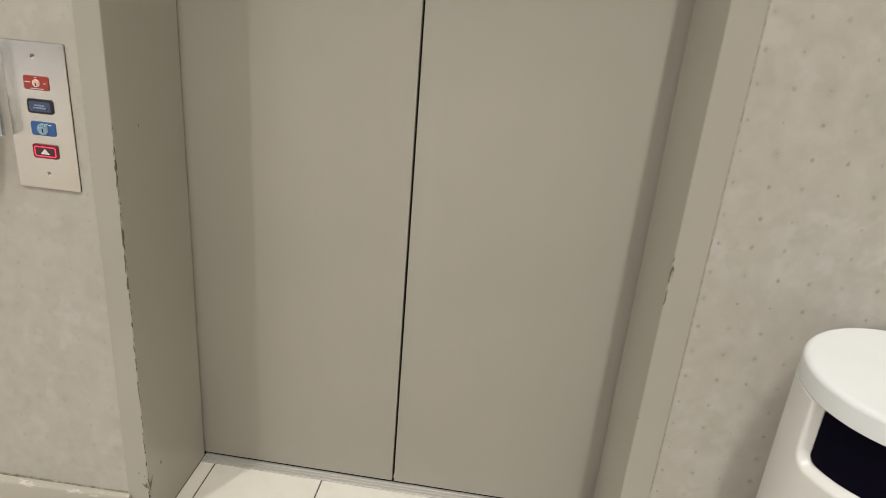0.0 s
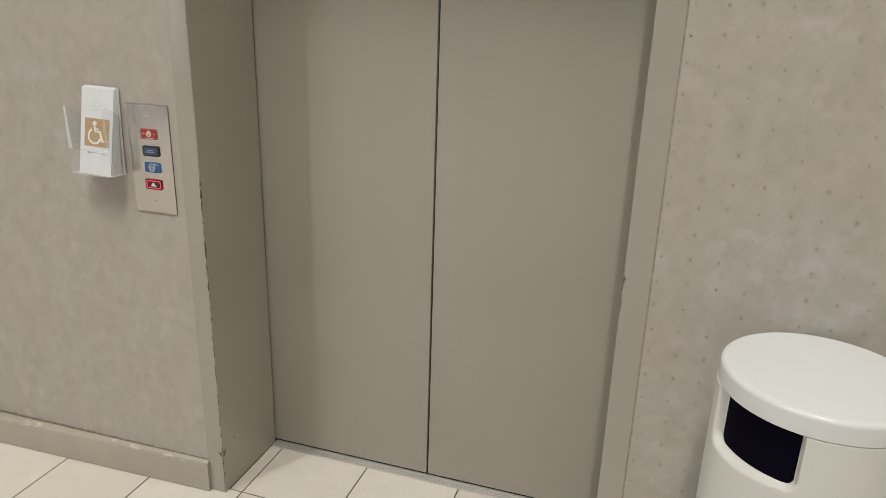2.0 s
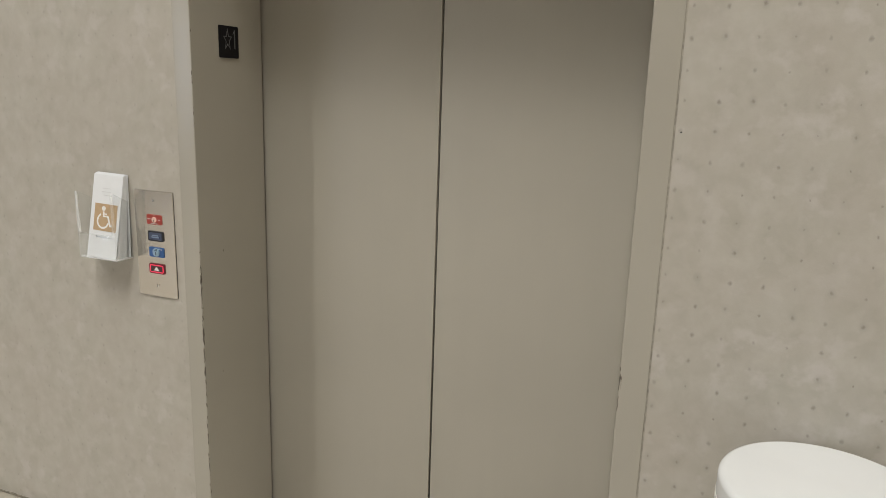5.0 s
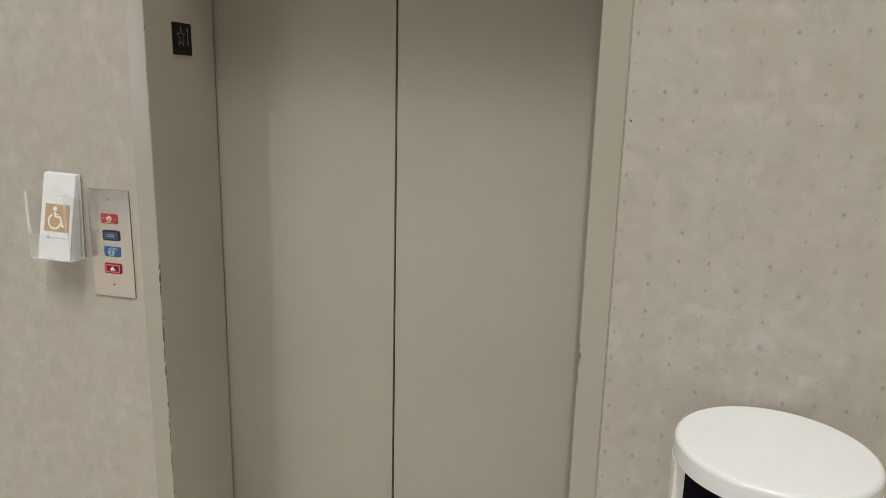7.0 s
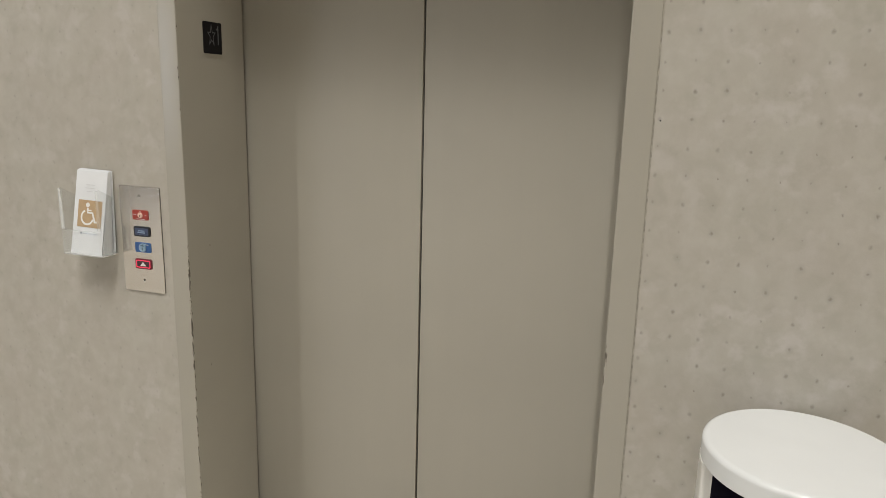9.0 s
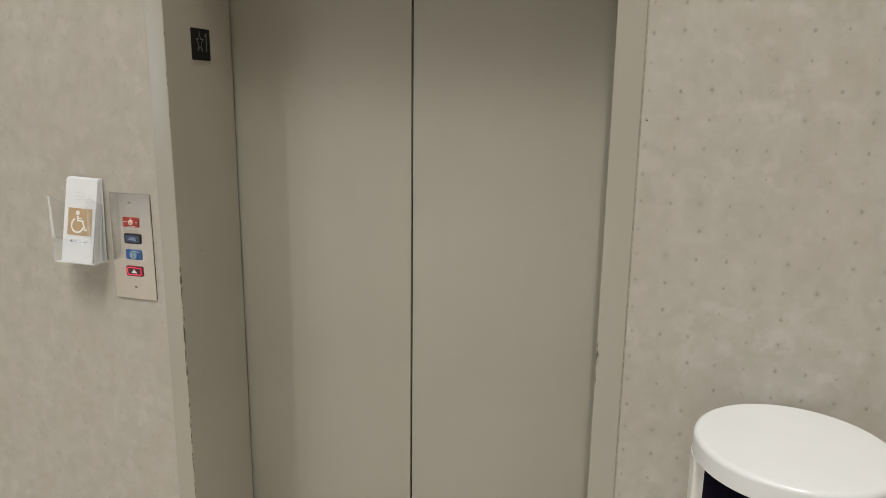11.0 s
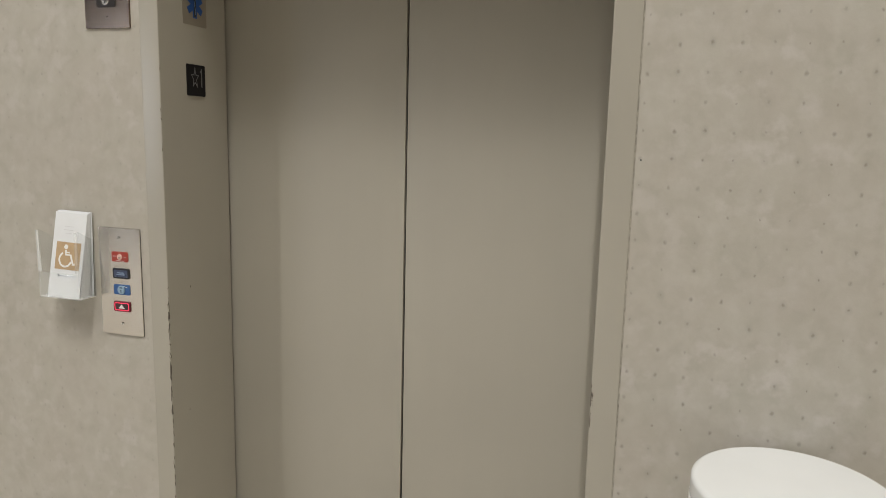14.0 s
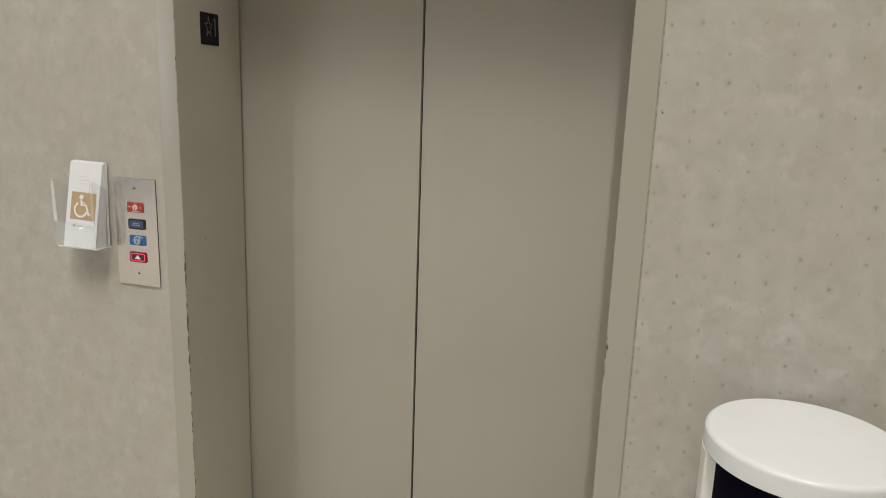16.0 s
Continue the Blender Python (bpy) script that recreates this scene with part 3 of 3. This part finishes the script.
# ---------------------------------------------------------------- call station on the wall
def screw(parent, x, z, y=-0.003, r=0.0036, slot=20):
    s = part("screw", lathe([(r, 0.0), (r, 0.0007), (r * 0.6, 0.0016), (r * 0.2, 0.0018)], 20, (x, y, z), "y"), M_CHROME, parent, "small chrome screw")
    part("slot", slab([(x + a * math.cos(radians(slot)) - b * math.sin(radians(slot)), z + a * math.sin(radians(slot)) + b * math.cos(radians(slot))) for a, b in ((r * 0.8, 0.0005), (-r * 0.8, 0.0005), (-r * 0.8, -0.0005), (r * 0.8, -0.0005))], 0.0003, at=(0, y - 0.0017, 0)), M_KEYWAY, s, "", None)


def key_cylinder(parent, x, z, y, r, material):
    c = part("key_cylinder", lathe([(r, 0.0), (r, 0.0030), (r * 0.86, 0.0044), (r * 0.80, 0.0044), (r * 0.74, 0.0036), (r * 0.2, 0.0036)], 32, (x, y, z), "y"), material, parent, "round metal key cylinder")
    part("keyway", slab([(x + 0.0012, z - r * 0.62), (x + 0.0012, z + r * 0.10), (x - 0.0012, z + r * 0.10), (x - 0.0012, z - r * 0.62)], 0.0003, at=(0, y - 0.0037, 0)), M_KEYWAY, c, "dark key slot", None)
    return c


def bar(parent, x, z, w, h, y, material, name="lettering", label="illegible printed lettering"):
    return part(name, slab([(x + w / 2, z - h / 2), (x + w / 2, z + h / 2), (x - w / 2, z + h / 2), (x - w / 2, z - h / 2)], 0.0003, at=(0, y, 0)), material, parent, label, None)


STATION = (-0.1425, WALL_Y, 0.998)
station = thing("elevator_call_station", STATION, "brushed steel elevator call station with key switches and lit button", "call panel")
station.scale = (1, 0.85, 1)
# black rim paints the plate's shadow, offset right and down
part("shadow_rim", slab(outline(0.1275, 0.2845, 0.0022, 3), 0.0012, 0.0, (0.0003, 0.0, -0.0003)), M_BEZEL, station, "thin black rim painting the shadow along the plate edge", None)
part("faceplate", slab(outline(0.127, 0.284, 0.0022, 3), 0.0045, 0.0004), M_STEEL, station)
screw(station, 0.0, 0.115, -0.0045, 0.0044, 15)
screw(station, 0.0, -0.112, -0.0045, 0.0044, 65)
# red fire-service key switch
Z = 0.0665
red = part("key_switch", slab(outline(0.0500, 0.0265, 0.0045), 0.0052 - 0.0030, 0.0006, (0.001, -0.0045, Z)), M_RED, station, "red plastic key switch plate")
key_cylinder(red, 0.002, Z, -0.0066, 0.0072, plain("pale_lock_face", (0.85, 0.62, 0.54), 0.35, 0.3))
bar(red, -0.016, Z + 0.001, 0.010, 0.0016, -0.0067, M_WHITE_INK)
bar(red, 0.018, Z, 0.005, 0.0014, -0.0067, M_WHITE_INK)
bar(red, 0.002, Z - 0.0105, 0.026, 0.0014, -0.0067, M_WHITE_INK)
bar(red, 0.001, Z + 0.0102, 0.005, 0.0012, -0.0067, M_WHITE_INK)
# navy push button
Z = 0.0225
navy = part("push_button", slab(outline(0.0520, 0.0275, 0.0055), 0.0034, 0.0010, (0.003, -0.0045, Z)), M_BEZEL, station, "black-rimmed navy push button")
part("button_face", slab(outline(0.0420, 0.0185, 0.0025), 0.0012, 0.0004, (0.003, -0.0078, Z)), M_NAVY, navy, "navy blue button face")
bar(navy, 0.003, Z + 0.0022, 0.020, 0.0030, -0.0090, M_PALE_INK)
bar(navy, 0.003, Z - 0.0025, 0.025, 0.0030, -0.0090, M_PALE_INK)
# blue key switch
Z = -0.0205
blue = part("key_switch", slab(outline(0.0500, 0.0270, 0.0045), 0.0022, 0.0006, (0.003, -0.0045, Z)), M_BLUE, station, "blue plastic key switch plate")
key_cylinder(blue, 0.003, Z, -0.0066, 0.0112, plain("blue_tinted_lock_face", (0.30, 0.44, 0.56), 0.3, 0.6))
part("key_tab", slab([(0.0085, Z + 0.0070), (0.0145, Z + 0.0088), (0.0135, Z + 0.0118), (0.0075, Z + 0.0100)], 0.0012, at=(0, -0.0067, 0)), plain("pale_blue_tab", (0.42, 0.58, 0.68), 0.35, 0.3), blue, "small pale tab on the lock", None)
bar(blue, 0.018, Z + 0.008, 0.006, 0.0015, -0.0067, M_WHITE_INK)
# lit up button
Z = -0.0655
up = part("push_button", slab(outline(0.0520, 0.0280, 0.0050), 0.0034, 0.0010, (0.0015, -0.0045, Z)), M_CRIMSON, station, "dark crimson up button, lit")
part("glow_ring", ring_slab([(a, b) for a, b in outline(0.0445, 0.0205, 0.0040)], outline(0.0405, 0.0165, 0.0022), 0.0006, (0.0015, -0.0078, Z)), M_GLOW, up, "glowing red ring", None)
part("button_face", slab(outline(0.0380, 0.0145, 0.0020), 0.0008, 0.0003, (0.0015, -0.0078, Z)), plain("dark_button_face", (0.055, 0.022, 0.028), 0.35), up, "dark button face")
part("arrow", slab([(0.0015 + 0.0095, Z - 0.0050), (0.0015, Z + 0.0058), (0.0015 - 0.0095, Z - 0.0050)], 0.0005, at=(0, -0.0086, 0)), M_WHITE_INK, up, "white upward arrow", None)

# ---------------------------------------------------------------- key switch plate above it
kp = thing("key_switch_plate", (-0.1450, WALL_Y, 1.701), "square brushed steel plate with one key switch", "switch plate")
kp.scale = (1, 0.85, 1)
# brown rim stands in for this plate's shadow at right and bottom
part("shadow_rim", slab(outline(0.1305, 0.1305, 0.0020, 3), 0.0014, 0.0, (0.0004, 0.0, -0.0004)), plain("dark_brown_shadow_rim", (0.07, 0.038, 0.028), 0.6), kp, "thin dark brown rim painting the shadow along the plate edge", None)
part("faceplate", slab(outline(0.130, 0.130, 0.0020, 3), 0.0045, 0.0004), M_STEEL_V, kp)
screw(kp, -0.001, 0.036, -0.0045, 0.0030, 40)
screw(kp, 0.001, -0.039, -0.0045, 0.0030, 75)
esc = part("escutcheon", slab(outline(0.0560, 0.0330, 0.0055), 0.0020, 0.0006, (-0.001, -0.0045, 0.0005)), plain("dark_brown_plastic", (0.030, 0.025, 0.024), 0.35), kp, "dark rounded escutcheon")
key_cylinder(esc, -0.001, 0.0005, -0.0064, 0.0115, M_CHROME)


# ---------------------------------------------------------------- signs on the jamb
def wavy(n, width, height, thick):
    left, right = [], []
    for i in range(n + 1):
        t = i / n
        x = width * math.sin(t * math.pi * 3.0) * (1 - 0.35 * t)
        z = height * (0.5 - t)
        left.append((x - thick / 2, z)), right.append((x + thick / 2, z))
    return left + right[::-1]


def jamb_sign(name, place, label, category):
    ob = thing(name, place, label, category)
    ob.rotation_euler = (0, 0, radians(90))
    return ob


sign = jamb_sign("floor_sign", (0.0002, 0.1425, 1.5215), "black tactile floor sign with raised star and 1", "sign")
part("plate", slab(outline(0.078, 0.080, 0.0035), 0.0022, 0.0006), M_SIGN, sign)


def star_points(r, inner, n=5, squash=0.62):
    return [((r if i % 2 == 0 else inner) * math.sin(math.pi * i / n) * squash, (r if i % 2 == 0 else inner) * math.cos(math.pi * i / n)) for i in range(2 * n)]


st = ring_slab(star_points(0.0290, 0.0120), star_points(0.0225, 0.0090), 0.0008, (-0.006, -0.0022, 0.005))
part("raised_star", st, M_SIGN_INK, sign, "raised pewter star outline", None)
part("raised_numeral", slab([(0.0240, -0.0165), (0.0240, 0.0310), (0.0213, 0.0310), (0.0196, 0.0265), (0.0158, 0.0236), (0.0158, 0.0200), (0.0204, 0.0228), (0.0204, -0.0165)], 0.0008, at=(0, -0.0022, 0)), M_SIGN_INK, sign, "raised pewter numeral one", None)

decal = jamb_sign("medical_sign", (0.0002, 0.1465, 1.712), "grey square decal with a blue six-armed medical star", "sign")
part("backing", slab(outline(0.099, 0.104, 0.002, 3), 0.0008, 0.0002), M_DECAL, decal)
for k in range(3):
    a = radians(60 * k)
    w, h = 0.0085, 0.0335
    pts = [(w, -h), (w, h), (-w, h), (-w, -h)]
    turned = [(px * math.cos(a) - pz * math.sin(a), px * math.sin(a) + pz * math.cos(a)) for px, pz in pts]
    part("star_arm", slab(turned, 0.0004, at=(0, -0.0008 - 0.00012 * k, 0)), M_DECAL_BLUE, decal, "blue star arm", None)
part("staff_outline", slab([(0.0048, -0.030), (0.0048, 0.030), (-0.0048, 0.030), (-0.0048, -0.030)], 0.0003, at=(0, -0.0014, 0)), M_DECAL_DARK, decal, "dark staff", None)
for sx in (-1, 1):
    part("arm_outline", slab([(sx * 0.0085 + 0.0006, 0.0150), (sx * 0.0085 + 0.0006, 0.0335), (sx * 0.0085 - 0.0006, 0.0335), (sx * 0.0085 - 0.0006, 0.0150)], 0.0003, at=(0, -0.0013, 0)), M_DECAL_DARK, decal, "dark outline", None)
part("serpent_line", slab(wavy(18, 0.0026, 0.050, 0.0016), 0.0003, at=(0, -0.0017, 0)), M_PALE_INK, decal, "pale wavy line", None)

# ---------------------------------------------------------------- brochure holder
HX0, HX1, HZ0 = -0.352, -0.2245, 0.952
holder = thing("brochure_holder", (-0.288, WALL_Y, HZ0), "clear acrylic wall brochure holder with one low front lip", "brochure holder")
hw = 0.064
part("back_panel", box(-hw, hw, -0.0024, -0.0002, 0.0, 0.150, 0.0006), M_CLEAR, holder)
part("base_panel", box(-hw, hw, -0.066, -0.0026, 0.0, 0.0022, 0.0005), M_EDGE, holder)
part("front_lip", box(-hw, hw, -0.0684, -0.0662, 0.0, 0.068, 0.0006), M_ACRYLIC, holder)
for s in (-1, 1):
    bm = bmesh.new()
    xa, xb = (s * hw, s * (hw - 0.0022))
    prof = [(-0.0026, 0.0024), (-0.0660, 0.0024), (-0.0660, 0.068), (-0.0675, 0.176), (-0.0610, 0.178), (-0.0026, 0.150)]
    a = [bm.verts.new((xa, y, z)) for y, z in prof]
    b = [bm.verts.new((xb, y, z)) for y, z in prof]
    for i in range(len(prof)):
        bm.faces.new((a[i], a[(i + 1) % len(prof)], b[(i + 1) % len(prof)], b[i]))
    bm.faces.new(a[::-1]), bm.faces.new(b)
    part("side_panel", bm, M_CLEAR, holder, "", None)
    bm = bmesh.new()
    prof = [(s * hw, -0.0664, 0.069), (s * (hw - 0.0105), -0.0664, 0.069), (s * (hw - 0.0070), -0.0679, 0.176), (s * hw, -0.0679, 0.177)]
    f = [bm.verts.new(p) for p in prof]
    g2 = [bm.verts.new((p[0], p[1] - 0.002, p[2])) for p in prof]
    for i in range(4):
        bm.faces.new((f[i], f[(i + 1) % 4], g2[(i + 1) % 4], g2[i]))
    bm.faces.new(f[::-1]), bm.faces.new(g2)
    # left flange gets the painted bright edge, right one stays clearer
    part("front_flange", bm, M_EDGE if s < 0 else M_ACRYLIC, holder, "", None)

holder.scale = (1, 0.86, 1)
for ob in holder.children:
    ob.visible_shadow = ob.name.startswith("base_panel")

# leaflets: each a folded sheet, leaning back against the wall at the top
LW, LH = 0.100, 0.222


def leaflet_mesh(bottom_y, top_y, thick_low, thick_high, bow):
    """A folded leaflet standing on its short edge, slightly bowed."""
    bm = bmesh.new()
    n = 10
    rows = []
    for i in range(n + 1):
        t = i / n
        y = bottom_y + (top_y - bottom_y) * t - bow * math.sin(math.pi * t)
        z = LH * t * math.cos(math.atan2(abs(top_y - bottom_y), LH))
        thick = thick_low + (thick_high - thick_low) * t
        rows.append([bm.verts.new(p) for p in ((-LW / 2, y, z), (LW / 2, y, z), (LW / 2, y + thick, z), (-LW / 2, y + thick, z))])
    for a, b in zip(rows, rows[1:]):
        for k in range(4):
            bm.faces.new((a[k], a[(k + 1) % 4], b[(k + 1) % 4], b[k]))
    bm.faces.new(rows[0][::-1]), bm.faces.new(rows[-1])
    return bm


base_z = HZ0 + 0.0026
N = 9
front = None
for i in range(N):
    t = i / (N - 1)
    by = -0.0615 + 0.044 * t if i < N - 1 else -0.0075
    ty = -0.0160 + 0.0105 * t
    lf = thing("leaflet", (-0.2830 + 0.002 * t + (0.0035 if i == N - 1 else 0.0) + random.uniform(-0.0008, 0.0008), WALL_Y, base_z), "white folded leaflet standing in the acrylic holder", "leaflet", "leaflets in the holder")
    lf.scale = (1, 0.86, 1)
    lf.rotation_euler = (0, radians(1.5), 0)
    if i == 0:
        tagged(lf, "white folded leaflet with an ochre wheelchair emblem on its cover")
    part("sheet", leaflet_mesh(by, ty, 0.0058 if 0 < i < N - 1 else 0.0014, 0.0012, 0.0), M_PAPER, lf, "", 30)
    front = front or lf

# cover print on the front leaflet, lying on its leaning face
lean = math.atan2(0.0455, LH)
cover = part("cover_panel", slab([(0.0365, 0.073), (0.0365, 0.145), (-0.0365 - 0.004, 0.145), (-0.0365 - 0.004, 0.073)], 0.0003), M_OCHRE, front, "ochre printed panel", None)
cover.matrix_basis = pose(0.004, -0.0617, 0, -math.degrees(lean), 0, 0)


def stroke(points, width):
    """A flat line of even width along points in x, z."""
    lft, rgt = [], []
    for i, (x, z) in enumerate(points):
        ax, az = points[max(0, i - 1)]
        bx, bz = points[min(len(points) - 1, i + 1)]
        dx, dz = bx - ax, bz - az
        ln = math.hypot(dx, dz) or 1.0
        nx, nz = -dz / ln * width / 2, dx / ln * width / 2
        lft.append((x + nx, z + nz)), rgt.append((x - nx, z - nz))
    return rgt + lft[::-1]


EM, K = (-0.0045, 0.111), 1.14
emblem = bmesh.new()
arc = [(-0.004 + 0.0165 * math.cos(radians(a)), -0.010 + 0.0165 * math.sin(radians(a))) for a in range(118, 351, 12)]
bent = [(-0.004, 0.012), (-0.0035, 0.001), (0.010, 0.001), (0.0185, -0.021), (0.0235, -0.019)]
head = [(-0.0045 + 0.0056 * math.cos(radians(a)), 0.0190 + 0.0056 * math.sin(radians(a))) for a in range(0, 360, 24)]
armrest = [(-0.004, 0.0065), (0.007, 0.0065)]
for k, line in enumerate((stroke(arc, 0.0045), stroke(bent, 0.0050), head, stroke(armrest, 0.0030))):
    slab([(EM[0] + K * px, EM[1] + K * pz) for px, pz in line], 0.0003, at=(0, -0.0003 - 0.00005 * k, 0), bm=emblem)
part("wheelchair_emblem", emblem, M_PRINT, cover, "white wheelchair emblem", None)
for z, w, x in ((0.186, 0.028, -0.006), (0.177, 0.032, -0.006), (0.168, 0.022, -0.006)):
    b = bar(front, x, z, w, 0.0013, 0.0, M_GREY_INK)
    b.matrix_basis = cover.matrix_basis
b = bar(front, 0.004, 0.056, 0.048, 0.0022, 0.0, M_SLATE_INK)
b.matrix_basis = cover.matrix_basis
b = part("small_mark", slab(star_points(0.0044, 0.0024, 4, 1.0), 0.0003, at=(-0.026, 0, 0.0565)), M_TEAL_INK, front, "small dark printed mark", None)
b.matrix_basis = cover.matrix_basis

# a tiny black pin in the wallcovering
pin = thing("wall_pin", (1.1415, WALL_Y, 1.356), "tiny black pin hole plug in the wallcovering", "pin")
part("head", lathe([(0.0017, 0.0), (0.0015, 0.0006), (0.0006, 0.0009)], 12, axis="y"), M_BEZEL, pin)

# ---------------------------------------------------------------- waste bin
CAN, R, TOP, SEAM = (1.4475, -0.1825), 0.1750, 0.7895, 0.745
bin_thing = thing("waste_bin", (*CAN, 0.0), "glossy white round waste bin with a black side opening", "waste bin")
BODY_R = 0.1760
OPEN_A, OPEN_HALF, OPEN_Z0, OPEN_R = radians(-135.2), 0.0935, 0.6335, 0.022


def opening_distance(a, z):
    """Signed distance, along the shell, to the rounded opening: negative inside."""
    da = (a - OPEN_A + math.pi) % (2 * math.pi) - math.pi
    px = abs(da * R) - (OPEN_HALF - OPEN_R)
    pz = (OPEN_Z0 + OPEN_R) - z
    return math.hypot(max(px, 0), max(pz, 0)) + min(max(px, pz), 0) - OPEN_R


def shell():
    bm = bmesh.new()
    angles = [radians(-180 + 2.4 * i) for i in range(150)]
    angles = sorted(set(round(a, 5) for a in angles if abs(((a - OPEN_A + math.pi) % (2 * math.pi)) - math.pi) > radians(46)) | set(round(OPEN_A + radians(-46 + 0.8 * i), 5) for i in range(116)))
    heights = [0.0, 0.004, 0.008, 0.03, 0.2, 0.4, 0.55, 0.59, 0.602] + [0.609 + 0.0033 * i for i in range(42)]
    rows = []
    for z in heights:
        row = []
        for a in angles:
            r = BODY_R
            if z < 0.008:
                r -= 0.004 * (1 - z / 0.008) ** 2
            d = opening_distance(a, z)
            sharp = min(1.0, max(0.0, ((a - OPEN_A + math.pi) % (2 * math.pi) - math.pi) * R / 0.06))
            t = min(1.0, max(0.0, (0.008 - 0.006 * sharp - d) / (0.013 - 0.007 * sharp)))
            r -= 0.018 * t * t * (3 - 2 * t)
            row.append(bm.verts.new((r * math.cos(a), r * math.sin(a), z)))
        rows.append(row)
    n = len(angles)
    for p, q in zip(rows, rows[1:]):
        for i in range(n):
            bm.faces.new((p[i], p[(i + 1) % n], q[(i + 1) % n], q[i]))
    bm.faces.new(rows[0][::-1])
    bm.faces.new(rows[-1])
    return bm


part("body", shell(), M_CAN_BODY, bin_thing, "", 60)
prof = [(R - 0.004, SEAM), (R - 0.0012, SEAM + 0.0006), (R, SEAM + 0.002), (R, TOP - 0.012)]
for i in range(1, 9):
    a = radians(90 * i / 8)
    prof.append((R - 0.012 + 0.012 * math.cos(a), TOP - 0.012 + 0.010 * math.sin(a)))
prof += [(R * 0.75, TOP - 0.0008), (R * 0.4, TOP), (0.01, TOP)]
part("lid", lathe(prof, 128), M_CAN, bin_thing, "glossy white lid", 40)
# black flap behind the opening
bm = bmesh.new()
inner, rows = BODY_R - 0.0165, []
cols = []
for i in range(61):
    a = OPEN_A - radians(33) + radians(66) * i / 60
    low = None
    for k in range(120):
        z = 0.620 + k * 0.001
        if opening_distance(a, z) < -0.0045:
            low = z
            break
    if low is not None:
        cols.append((a, low))
for a, low in cols:
    rows.append([bm.verts.new((r * math.cos(a), r * math.sin(a), z)) for r, z in ((inner, low), (inner, SEAM - 0.001), (inner - 0.004, SEAM - 0.001), (inner - 0.004, low))])
for p, q in zip(rows, rows[1:]):
    for k in range(4):
        bm.faces.new((p[k], q[k], q[(k + 1) % 4], p[(k + 1) % 4]))
bm.faces.new(rows[0]), bm.faces.new(rows[-1][::-1])
part("flap", bm, M_FLAP, bin_thing, "black opening flap", 40)
